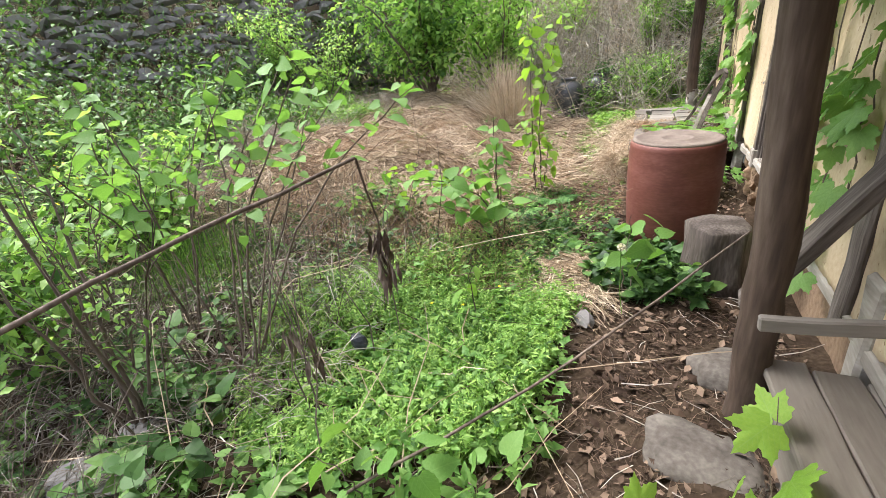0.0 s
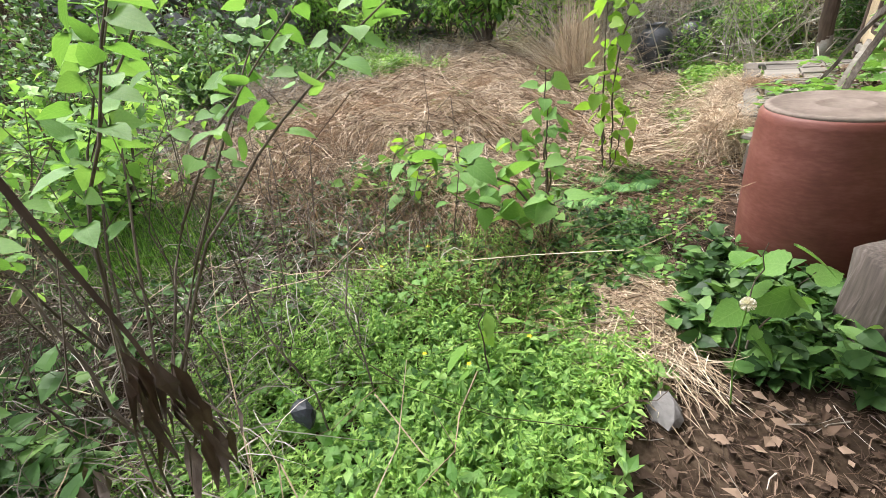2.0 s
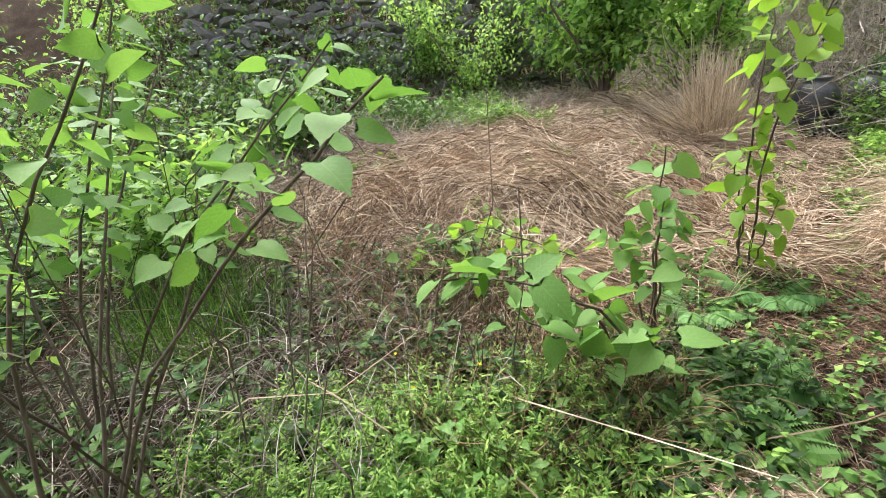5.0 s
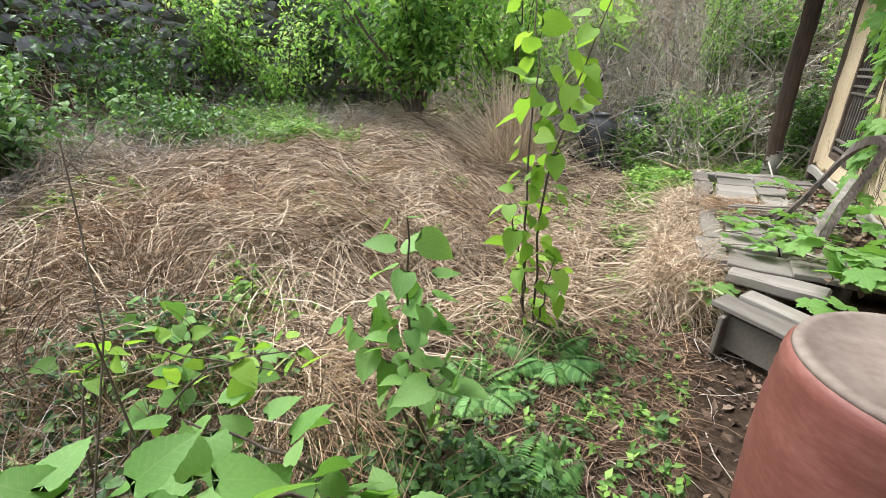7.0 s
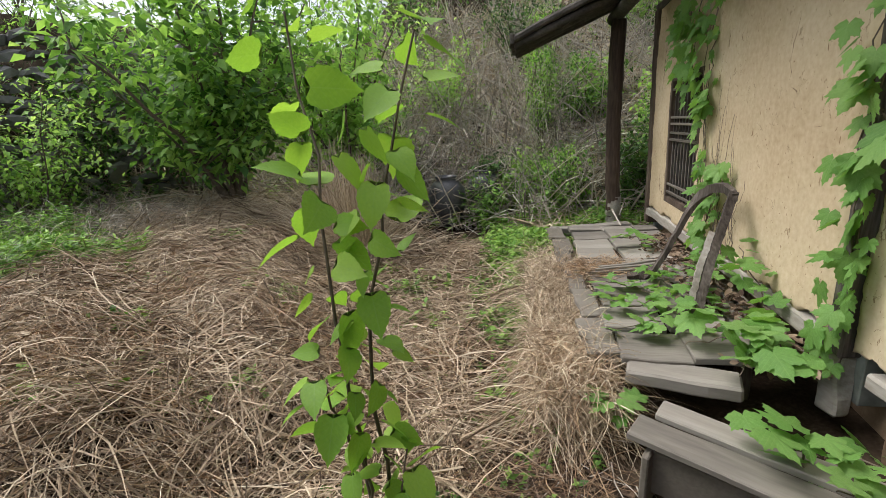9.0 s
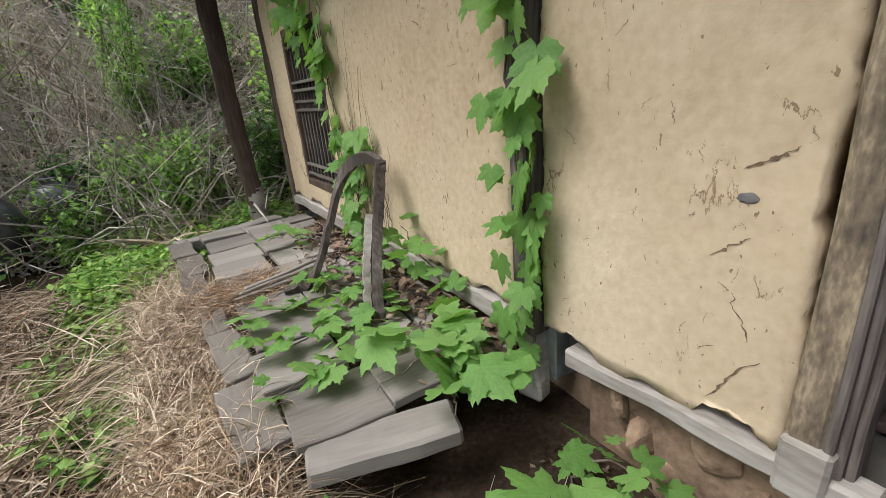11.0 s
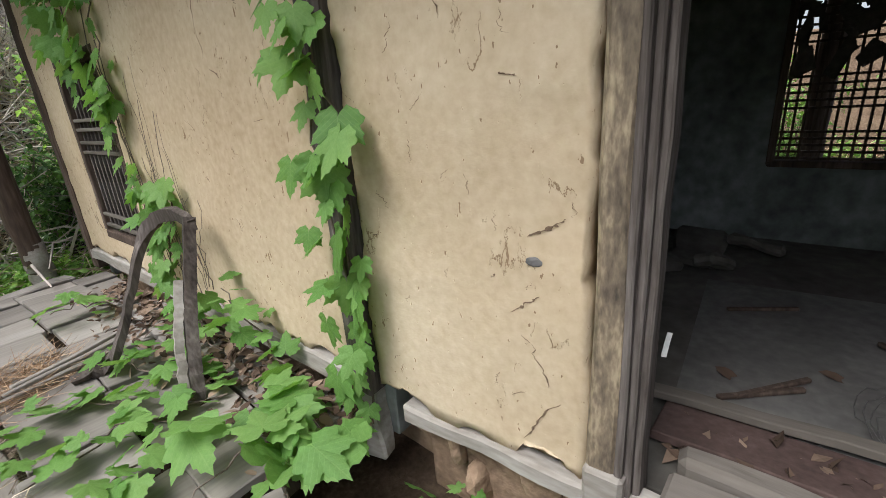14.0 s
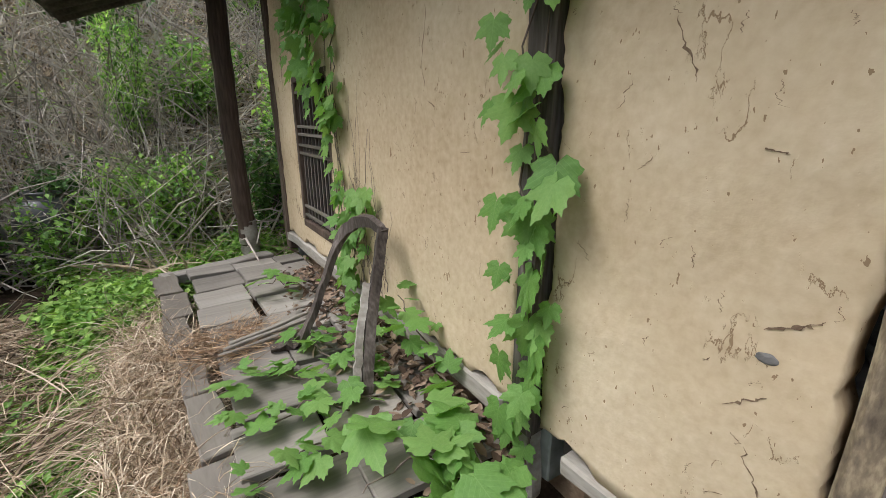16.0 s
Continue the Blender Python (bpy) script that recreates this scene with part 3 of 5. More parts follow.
tagged(slab("ceiling_room", (2.7, 10.4, 0.08), M_ROOF, (2.15, 3.95, 2.62)), "dark sooty board ceiling", "ceiling", kind="structure")
lat = tagged(new("window_2"), "torn paper lattice window with thin wooden grid", "window", kind="structure")
lat.location = (3.45, 4.335, 1.5)
for i in range(11):
    fixed(slab("bar", (0.016, 0.014, 1.22), M_POST, (3.45, 4.085 + 0.05 * i, 1.54), None, 0), lat)
for z in [0.95 + 0.04 * i for i in range(5)] + [1.25 + 0.045 * i for i in range(5)] + [1.62 + 0.045 * i for i in range(10)]:
    fixed(slab("cross_bar", (0.016, 0.55, 0.014), M_POST, (3.448, 4.335, z), None, 0), lat)
for y in (4.05, 4.62):
    fixed(slab("frame", (0.1, 0.04, 1.26), M_POST, (3.43, y, 1.54), None), lat)
fixed(slab("frame", (0.1, 0.6, 0.04), M_POST, (3.43, 4.335, 0.92), None), lat)
# torn paper scraps; their backlit darkness is painted with the roof's dark colour
scrap = []
for _ in range(44):
    y, z = 4.08 + 0.5 * rng.random(), 2.12 - 0.62 * rng.random() ** 1.6
    w, h = 0.03 + 0.05 * rng.random(), 0.03 + 0.1 * rng.random()
    ang = np.sort(rng.random(7)) * 6.283
    pts = np.stack([np.full(7, 3.435), y + w * np.cos(ang) * (0.5 + rng.random(7)), z + h * np.sin(ang) * (0.5 + rng.random(7))], -1)
    V = np.concatenate([[[3.436, y, z]], pts])
    scrap.append((V, np.array([(0, 1 + i, 1 + (i + 1) % 7) for i in range(7)])))
fixed(bulk("torn_paper", *stack(scrap), M_ROOF), lat)

# the yard seen beyond the lattice
tagged(slab("yard_wall", (0.15, 9, 2.1), M_MUD, (10.5, 4.5, 1.05), None, 0.02, 0.02, 8), "far brown mud yard wall in daylight", "wall", kind="structure")
yp = tagged(trunk("yard_post", [(5.0, 4.42, -0.1), (5.0, 4.4, 2.6)], 0.09, 0.08, M_POST), "dark wooden veranda post behind the house", "post")
tagged(slab("yard_step", (1.1, 1.6, 0.4), M_WHITEWOOD, pose(4.7, 4.2, 0.25, 0, 0, 6), None, 0.03, 0.03, 5), "pale wooden step behind the house", "step")

shed = slab("plaster_apron", (0.1, 1.5, 0.34), M_SLAB, pose(3.36, 3.25, 0.56, 0, 12, 0), None, 0.03, 0.04, 8, 5)
child(shed, room)
for i, (x, y, s) in enumerate(((2.9, 4.9, 0.28), (2.6, 5.1, 0.22), (3.0, 4.6, 0.18), (2.5, 4.75, 0.12))):
    tagged(slab("fallen_plaster", (s * 1.6, s, 0.06), M_ROOMFLOOR, pose(x, y, 0.46 + 0.02 * i, 8 * i, -10, 50 * i), None, 0.02, 0.04, 4, i), "slab of fallen plaster on the dark floor", "rubble", group="fallen plaster")

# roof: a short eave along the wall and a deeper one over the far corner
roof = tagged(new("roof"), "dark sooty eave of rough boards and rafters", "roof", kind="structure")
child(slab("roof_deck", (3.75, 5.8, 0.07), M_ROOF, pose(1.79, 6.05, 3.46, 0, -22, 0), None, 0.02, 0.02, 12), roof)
# unseen near deck, drawn out deeper to shade the wall and platform below
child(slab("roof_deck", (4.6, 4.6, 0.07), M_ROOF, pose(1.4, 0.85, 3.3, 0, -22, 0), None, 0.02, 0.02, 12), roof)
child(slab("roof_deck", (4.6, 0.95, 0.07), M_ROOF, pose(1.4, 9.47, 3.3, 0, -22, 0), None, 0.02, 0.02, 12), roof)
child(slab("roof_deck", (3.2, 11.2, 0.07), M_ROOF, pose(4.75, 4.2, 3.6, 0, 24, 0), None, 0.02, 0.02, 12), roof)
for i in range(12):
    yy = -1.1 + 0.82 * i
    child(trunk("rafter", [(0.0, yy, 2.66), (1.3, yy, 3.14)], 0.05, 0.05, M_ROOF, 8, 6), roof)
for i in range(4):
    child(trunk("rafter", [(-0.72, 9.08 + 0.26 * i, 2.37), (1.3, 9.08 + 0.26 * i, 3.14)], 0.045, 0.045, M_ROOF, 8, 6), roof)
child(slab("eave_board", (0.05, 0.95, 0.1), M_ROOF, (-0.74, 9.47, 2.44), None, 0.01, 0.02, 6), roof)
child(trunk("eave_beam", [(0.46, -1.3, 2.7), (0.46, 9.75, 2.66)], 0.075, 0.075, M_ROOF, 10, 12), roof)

# veranda posts
tagged(trunk("veranda_post", [(0.49, 9.44, 0.26), (0.44, 9.42, 1.4), (0.47, 9.42, 2.6)], 0.088, 0.085, M_POST), "round dark timber post on a pale footing", "post", group="veranda posts")
tagged(trunk("post_foot", [(0.49, 9.44, 0.0), (0.485, 9.44, 0.56)], 0.096, 0.093, M_WHITEWOOD), "pale weathered foot of a timber post", "post foot")
tagged(trunk("veranda_post", [(0.44, 1.82, -0.05), (0.41, 1.8, 0.9), (0.3, 1.78, 2.6)], 0.072, 0.07, M_POST, 16, 20), "thick brown round timber post by the platform", "post", group="veranda posts")

# brace, rail and low platform beside the near post
tagged(slab("brace_board", (0.06, 0.13, 1.25), M_OLDWOODZ, pose(0.68, 2.02, 0.95, 14, 24, 0), None, 0.01, 0.01, 6), "grey weathered board propped against the wall", "board")
tagged(slab("rail_board", (0.62, 0.035, 0.055), M_OLDWOODX, pose(0.68, 1.62, 0.66, 0, -4, 3), None, 0.006, 0.006, 6), "thin grey wooden rail nailed to the post", "rail")
plat = tagged(new("plank_platform"), "low platform of grey weathered planks, edges cracked", "platform")
plat.location = (0.75, 1.2, 0.33)
for i in range(4):
    fixed(slab("plank", (0.15, 1.35, 0.035), M_OLDWOOD, pose(0.565 + 0.158 * i, 1.15 - 0.03 * i, 0.335, 0, 0, 3), None, 0.006, 0.008, 8, i), plat)
fixed(slab("bearer", (0.06, 1.2, 0.3), M_OLDWOOD, (0.53, 1.1, 0.16), None, 0.01, 0.01, 5), plat)
fixed(slab("bearer", (0.06, 1.2, 0.3), M_OLDWOOD, (1.0, 1.1, 0.16), None, 0.01, 0.01, 5), plat)
tagged(slab("wall_stub", (0.1, 0.16, 0.55), M_WHITEWOOD, (0.83, 1.95, 0.4), None, 0.02, 0.02, 5), "pale worn stub post below the wall", "post")

# the veranda deck of short planks between beams
deck = tagged(new("veranda_deck"), "old wooden veranda deck of grey planks, gaps open", "deck")
deck.location = (0.2, 7.3, 0.3)
fixed(slab("front_beam", (0.07, 3.0, 0.1), M_OLDWOOD, pose(-0.225, 7.28, 0.225, 0, 0, 2.0), None, 0.015, 0.03, 18, 1), deck)
for k in range(6):
    yb = 6.02 + 0.5 * k
    fixed(slab("edge_board", (0.15 + 0.035 * math.sin(5 * k + 1), 0.46 + 0.03 * math.sin(3 * k), 0.035), M_OLDWOOD, pose(-0.25 - 0.035 * (yb - 7.28) - 0.015 * math.cos(4 * k), yb, 0.3, 1.5 * math.sin(7 * k), -3 * abs(math.sin(2 * k)), 2 + 3 * math.sin(9 * k)), None, 0.006, 0.016, 7, 40 + k), deck)
fixed(slab("end_beam", (0.5, 0.17, 0.075), M_OLDWOODX, pose(0.12, 5.62, 0.28, 0, 0, -16), None, 0.012, 0.012, 6, 2), deck)
fixed(slab("end_beam", (0.95, 0.14, 0.1), M_OLDWOODX, pose(0.13, 8.86, 0.27, 0, 0, 14), None, 0.012, 0.012, 6, 4), deck)
rows = [(5.86, 0.34), (6.22, 0.33), (6.57, 0.34), (6.93, 0.33), (7.28, 0.33), (7.63, 0.34), (7.98, 0.33), (8.32, 0.33), (8.62, 0.22)]
for k, (yc, dy) in enumerate(rows):
    skew = -3 + 6 * (yc - 5.8) / 3
    for j, (x0, w) in enumerate(((0.04, 0.34), (0.385, 0.335), (0.675, 0.23))):
        z = 0.315 + 0.008 * rng.normal()
        fixed(slab("plank", (w, dy - 0.012, 0.04), M_OLDWOODX, pose(x0 + 0.012 * rng.normal(), yc, z, rng.normal() * 0.8, rng.normal() * 0.9, skew + rng.normal() * 0.7), None, 0.005, 0.008, 6, k * 3 + j), deck)
for yy in (5.9, 7.2, 8.6):
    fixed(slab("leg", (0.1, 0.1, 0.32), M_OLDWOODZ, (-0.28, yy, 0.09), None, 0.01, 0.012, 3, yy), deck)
    fixed(slab("leg", (0.1, 0.1, 0.32), M_OLDWOODZ, (0.5, yy, 0.09), None, 0.01, 0.012, 3, yy), deck)

# two loose boards on a low crate
crate = tagged(new("low_crate"), "low broken crate topped with two grey planks", "crate")
crate.location = (0.1, 5.05, 0.2)
ang = -32
fixed(slab("plank", (0.78, 0.155, 0.03), M_OLDWOODX, pose(0.13, 4.99, 0.285, 0, 3, ang), None, 0.005, 0.006, 7, 1), crate)
fixed(slab("plank", (0.74, 0.125, 0.03), M_OLDWOODX, pose(0.24, 5.10, 0.30, 0, 3, ang), None, 0.005, 0.006, 7, 5), crate)
fixed(slab("end_board", (0.03, 0.28, 0.26), M_OLDWOOD, pose(-0.11, 5.18, 0.13, 0, 0, ang), None, 0.006, 0.006, 3, 7), crate)
fixed(slab("side_board", (0.62, 0.022, 0.2), M_OLDWOOD, pose(0.125, 4.955, 0.155, 0, 0, ang), None, 0.005, 0.006, 5, 9), crate)
fixed(slab("end_board", (0.03, 0.28, 0.26), M_OLDWOOD, pose(0.43, 4.85, 0.13, 0, 0, ang), None, 0.006, 0.006, 3, 8), crate)

# the bow-shaped yoke frame that leans on the wall
yoke = tagged(new("wooden_carrier_frame"), "broken arched wooden carrying frame leaning on the wall", "frame")
yoke.location = (0.5, 6.65, 0.33)


def bent(name, pts, w, d, mat, k=22):
    """A flat bent bar through pts, width w across the wall's line and depth d."""
    P = line(*pts, k=k, wob=0.002)
    T = unit(np.gradient(P, axis=0))
    nrm = unit(np.cross(T, np.array([1.0, 0.0, 0.25])))
    out = unit(np.cross(nrm, T))
    V = np.stack([P + nrm * w / 2 + out * d / 2, P - nrm * w / 2 + out * d / 2, P - nrm * w / 2 - out * d / 2, P + nrm * w / 2 - out * d / 2], 1).reshape(-1, 3)
    F = [[i * 4 + s, i * 4 + (s + 1) % 4, i * 4 + 4 + (s + 1) % 4, i * 4 + 4 + s] for i in range(k - 1) for s in range(4)] + [[0, 3, 2, 1], [k * 4 - 4, k * 4 - 3, k * 4 - 2, k * 4 - 1]]
    return bulk(name, V, np.array(F), mat)


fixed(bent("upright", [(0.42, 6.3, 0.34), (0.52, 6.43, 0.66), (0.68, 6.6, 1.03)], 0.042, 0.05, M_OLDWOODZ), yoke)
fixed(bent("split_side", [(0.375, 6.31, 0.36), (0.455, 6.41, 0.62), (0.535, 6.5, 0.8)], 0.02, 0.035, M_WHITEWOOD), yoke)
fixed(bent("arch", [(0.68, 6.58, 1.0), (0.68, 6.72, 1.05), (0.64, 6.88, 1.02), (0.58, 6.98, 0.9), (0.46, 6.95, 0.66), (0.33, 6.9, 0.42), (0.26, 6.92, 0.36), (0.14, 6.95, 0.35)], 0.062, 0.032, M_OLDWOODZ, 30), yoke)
for i in range(3):
    tagged(slab("loose_stick", (0.5, 0.025, 0.02), M_OLDWOODX, pose(0.13 + 0.03 * i, 7.05 + 0.05 * i, 0.36 + 0.012 * i, 0, 0, 10 + 5 * i), None, 0.004, 0.006, 5, i), "thin grey stick lying on the deck", "stick", group="sticks on the deck")

# tub, stump, jar
tub = lathe("upturned_tub", [(0.29, 0.0), (0.315, 0.12), (0.33, 0.3), (0.338, 0.5), (0.338, 0.66), (0.333, 0.69), (0.336, 0.71), (0.331, 0.73), (0.334, 0.75), (0.328, 0.78), (0.33, 0.8), (0.325, 0.83), (0.312, 0.845)], M_TUB, 48, 0.006)
tub.location = (0.14, 3.85, -0.03)
tagged(tub, "faded red-brown rubber tub standing upside down", "tub")
top = lathe("base", [(0.315, 0.84), (0.31, 0.858), (0.285, 0.86), (0.275, 0.852), (0.13, 0.85), (0.12, 0.857), (0.1, 0.857), (0.09, 0.85), (0.01, 0.85)], M_TUBTOP, 48, 0.004)
child(top, tub)
stump = lathe("cut_stump", [(0.24, 0), (0.2, 0.08), (0.185, 0.25), (0.185, 0.4), (0.17, 0.415), (0.02, 0.42)], M_OLDWOODZ, 24, 0.05)
stump.location = (0.42, 3.15, 0.0)
tagged(stump, "grey weathered cut log stump beside the tub", "stump")
jar = lathe("kimchi_jar", [(0.16, 0.0), (0.22, 0.12), (0.28, 0.3), (0.3, 0.45), (0.27, 0.6), (0.2, 0.69), (0.15, 0.72), (0.155, 0.75), (0.175, 0.765), (0.17, 0.785), (0.13, 0.785), (0.12, 0.7)], M_JAR, 32)
jar.location = (-1.82, 10.35, float(height(-1.82, 10.35)) - 0.01)
tagged(jar, "dark glazed round stoneware storage jar", "jar")
jar2 = copy_thing(jar, pose(-1.25, 10.75, 0.05, 0, 0, 40))
tagged(jar2, "dark stoneware jar half hidden by weeds", "jar")


def boulder(name, at, size, mat, label, seed, sub=3, group=""):
    bm = bmesh.new()
    bmesh.ops.create_icosphere(bm, subdivisions=sub, radius=1)
    for v in bm.verts:
        n1 = noise.noise(v.co * 1.3 + Vector((seed, 0, 0)))
        v.co *= 1 + 0.35 * n1 + 0.08 * noise.noise(v.co * 5 + Vector((0, seed, 0)))
        v.co = Vector((v.co.x * size[0], v.co.y * size[1], max(-0.6, min(0.75, v.co.z)) * size[2]))
    for f in bm.faces:
        f.smooth = sub > 2
    me = bpy.data.meshes.new(name)
    bm.to_mesh(me)
    bm.free()
    me.materials.append(mat)
    ob = new(name, me)
    ob.matrix_world = at if isinstance(at, Matrix) else Matrix.Translation(at)
    if label:
        tagged(ob, label, "stone", group)
    return ob


pebble = boulder("pebble", pose(WX + 0.008, 4.94, 1.07, 0, 90, 0), (0.014, 0.026, 0.014), M_STONE, "", 33, 2)
child(pebble, wall)
for i in range(9):
    st = boulder("footing_stone", pose(0.875, 4.4 + 0.11 * i, 0.08 + 0.11 * (i % 3), 0, 80, 37 * i), (0.08, 0.075, 0.04), M_MUD, "", 60 + i, 2)
    child(st, wall)
boulder("step_stone", pose(0.27, 1.5, 0.06, 0, 0, -15), (0.24, 0.16, 0.055), M_SLAB, "flat pale stepping stone on bare earth", 3)
boulder("round_stone", pose(0.42, 2.1, 0.05), (0.17, 0.15, 0.1), M_SLAB, "rounded brown stone by the post", 8)
for i, (x, y, s) in enumerate(((-2.25, 0.85, 0.17), (-2.35, 0.6, 0.2), (-2.0, 0.55, 0.13), (-0.3, 2.35, 0.08))):
    boulder("field_stone", pose(x, y, float(height(x, y)) + s * 0.3, 0, 0, 40 * i), (s, s * 0.75, s * 0.6), M_STONE, "grey field stone in the undergrowth", i + 11, 2, "field stones")
boulder("plastic_scrap", pose(-1.45, 1.68, 0.12), (0.06, 0.04, 0.06), M_BLACK, "", 21, 2)
tagged(bpy.data.objects["plastic_scrap"], "crumpled dark plastic scrap among weeds", "litter")

# ---- plants and litter ----
def blades(n, region, length, rise, width, mat, name, label, lift=0.0, flow=None, k=4, arch=0.3, spread=6.283):
    """Straws or grass lying or standing on the ground. region(n) gives x, y; rise: share of the length that goes up."""
    x, y = region(n)
    n = len(x)
    yaw = rng.random(n) * spread + (flow(x, y) if flow else 0)
    L = length * (0.5 + rng.random(n))
    up = rise * (0.3 + 1.2 * rng.random(n))
    s = np.linspace(0, 1, k)[None]
    out = L[:, None] * s * np.cos(np.clip(up, 0, 1.5))[:, None]
    z = L[:, None] * (np.sin(np.clip(up, 0, 1.5))[:, None] * s - arch * s * s * (0.5 + rng.random(n))[:, None]) + (lift * rng.random(n))[:, None]
    bend = (rng.normal(0, 0.5, n))[:, None] * s
    px = x[:, None] + out * np.cos(yaw[:, None] + bend)
    py = y[:, None] + out * np.sin(yaw[:, None] + bend)
    g = height(px, py)
    P = np.stack([px, py, np.maximum(g + z, g + 0.006)], -1)
    ob = bulk(name, *ribbons(P, width * (0.6 + 0.8 * rng.random(n))), mat)
    return tagged(ob, label, "dry grass" if mat in (M_STRAW, M_RUST, M_PALE) else "grass", kind="stuff")


def box_region(x0, x1, y0, y1, test=None):
    def f(n):
        x, y = x0 + (x1 - x0) * rng.random(n), y0 + (y1 - y0) * rng.random(n)
        if test is None:
            return x, y
        m = test(x, y)
        return x[m], y[m]
    return f


def blob_region(cx, cy, rx, ry):
    def f(n):
        r, t = np.sqrt(rng.random(n)) * (1 + 0.15 * rng.normal(size=n)), 6.283 * rng.random(n)
        return cx + rx * r * np.cos(t), cy + ry * r * np.sin(t)
    return f


def outside(x, y):
    """True where no house, deck or tub stands."""
    return ~((x > 0.78) & (y < 9.3)) & ~((x > -0.32) & (y > 5.45) & (y < 8.95)) & ~(np.hypot(x - 0.13, y - 3.85) < 0.3)


def field(x, y):
    """The flattened straw field."""
    wob = 0.4 * np.sin(2.1 * x) + 0.3 * np.sin(1.7 * y + 1)
    return (x < -0.75 + 0.3 * wob - 0.9 * (y < 4.75)) & (x > -5.2 + wob) & (y > 3.3 + 0.35 * wob + 0.25 * (x + 2) * (x < -2)) & (y < 8.9 + wob * 0.5)


swirl = lambda x, y: 2.4 * np.sin(2.6 * x + 1.2 * y) + 2.1 * np.cos(2.3 * y - 1.4 * x) + 0.8 * np.sin(7 * x) * np.cos(6 * y)
in_field = box_region(-6, -0.2, 2.6, 9.4, lambda x, y: field(x, y) & outside(x, y))
blades(31000, in_field, 0.36, 0.34, 0.0075, M_STRAW, "flattened_straw", "matted pale dry straw flattened over the yard", 0.1, swirl, 4, 0.3, 2.2)
blades(26000, in_field, 0.38, 0.36, 0.0078, M_STRAW, "crossed_straw", "loose dry straws lying across each other", 0.16, None, 4, 0.24)
blades(8000, in_field, 0.32, 0.5, 0.006, M_RUST, "rusty_straw", "reddish stalks among the pale straw", 0.12, None, 4, 0.3)
blades(9000, box_region(-3.6, -0.9, 2.5, 4.2, lambda x, y: (np.abs(y - 3.1 + 0.25 * (x + 2)) < 0.55)), 0.4, 0.9, 0.0045, M_RUST, "rusty_dry_weeds", "reddish dry weed stalks along the bank", 0.05, None, 5, 0.35)
blades(10000, box_region(-1.6, -0.28, 4.0, 9.0, outside), 0.2, 0.2, 0.0045, M_RUST, "path_straw", "loose straw and stalks on the footpath", 0.03, None, 4, 0.15)
blades(4200, blob_region(-0.48, 2.82, 0.27, 0.36), 0.22, 0.2, 0.005, M_STRAW, "straw_heap", "small heap of dry straw beside the tub", 0.06, None, 4, 0.2)
blades(9500, box_region(-0.62, -0.2, 5.4, 8.3, None), 0.34, 0.85, 0.005, M_STRAW, "deck_edge_straw", "dry grass hanging over the deck edge", 0.26, None, 5, 0.8)
blades(2600, blob_region(-0.38, 5.85, 0.16, 0.4), 0.3, 0.8, 0.004, M_RUST, "orange_straw_tuft", "orange dry grass tuft by the deck corner", 0.24, None, 5, 0.8)
blades(1500, blob_region(-2.45, 8.0, 0.26, 0.26), 0.95, 1.3, 0.009, M_PALE, "tall_dry_tussock", "tall pale dry grass tussock", 0.1, None, 6, 0.2)
blades(17000, box_region(-6.5, 3.5, 9.2, 15.5, lambda x, y: (np.abs(x + 1.6) > 0.9) | (y > 10.75)), 0.6, 0.55, 0.02, M_PALE, "hillside_dry_grass", "dry grass on the steep hillside", 0.1, None, 4, 0.4)
blades(12000, box_region(-11, -4.2, 1.5, 9.5), 0.5, 0.8, 0.008, M_STRAW, "bank_dry_grass", "dry grass along the far bank", 0.1, None, 4, 0.4)
blades(9000, box_region(-7.2, -4.4, 2.8, 9.0), 0.6, 0.8, 0.007, M_STICK, "bank_bramble", "grey-brown dead bramble along the bank", 0.15, None, 5, 0.6)
blades(2000, box_region(-3.6, -1.5, 0.0, 3.2), 0.4, 0.75, 0.005, M_STICK, "pale_dead_stalks", "pale dry stalks tangled in the hollow", 0.15, None, 5, 0.6)
blades(5500, box_region(-4.2, -1.7, -0.6, 3.4), 0.45, 0.9, 0.005, M_BARK, "dead_bramble_tangle", "dark dead weed stalks tangled in the hollow", 0.1, None, 5, 0.5)
blades(5000, box_region(-0.7, 0.75, 0.6, 3.3, outside), 0.09, 0.12, 0.004, M_LITTER, "path_debris", "dark plant debris on the bare earth", 0.01, None, 3, 0.1)
blades(2500, blob_region(-3.3, 2.1, 0.5, 0.4), 0.35, 1.2, 0.006, M_WEED, "grass_tuft", "fresh green grass tuft", 0.0, None, 5, 0.2)

# combed tufts of longer straw
def tufts(n, per, region, name, label, mat, length, width):
    cx, cy = region(n)
    n = len(cx)
    i = np.repeat(np.arange(n), per)
    m = n * per
    yaw = (swirl(cx, cy) + rng.normal(0, 1.1, n))[i] + rng.normal(0, 0.55, m)
    x, y = cx[i] + rng.normal(0, 0.09, m), cy[i] + rng.normal(0, 0.09, m)
    L = length * (0.6 + 0.7 * rng.random(n))[i] * (0.7 + 0.5 * rng.random(m))
    s = np.linspace(0, 1, 6)[None]
    px, py = x[:, None] + L[:, None] * s * np.cos(yaw)[:, None], y[:, None] + L[:, None] * s * np.sin(yaw)[:, None]
    hump = (0.06 + 0.14 * rng.random(n))[i] * (0.5 + 0.7 * rng.random(m))
    z = height(px, py) + 0.03 + hump[:, None] * np.sin(np.pi * (0.12 + 0.86 * s))
    tagged(bulk(name, *ribbons(np.stack([px, py, z], -1), width * (0.6 + 0.8 * rng.random(m))), mat), label, "dry grass", kind="stuff")


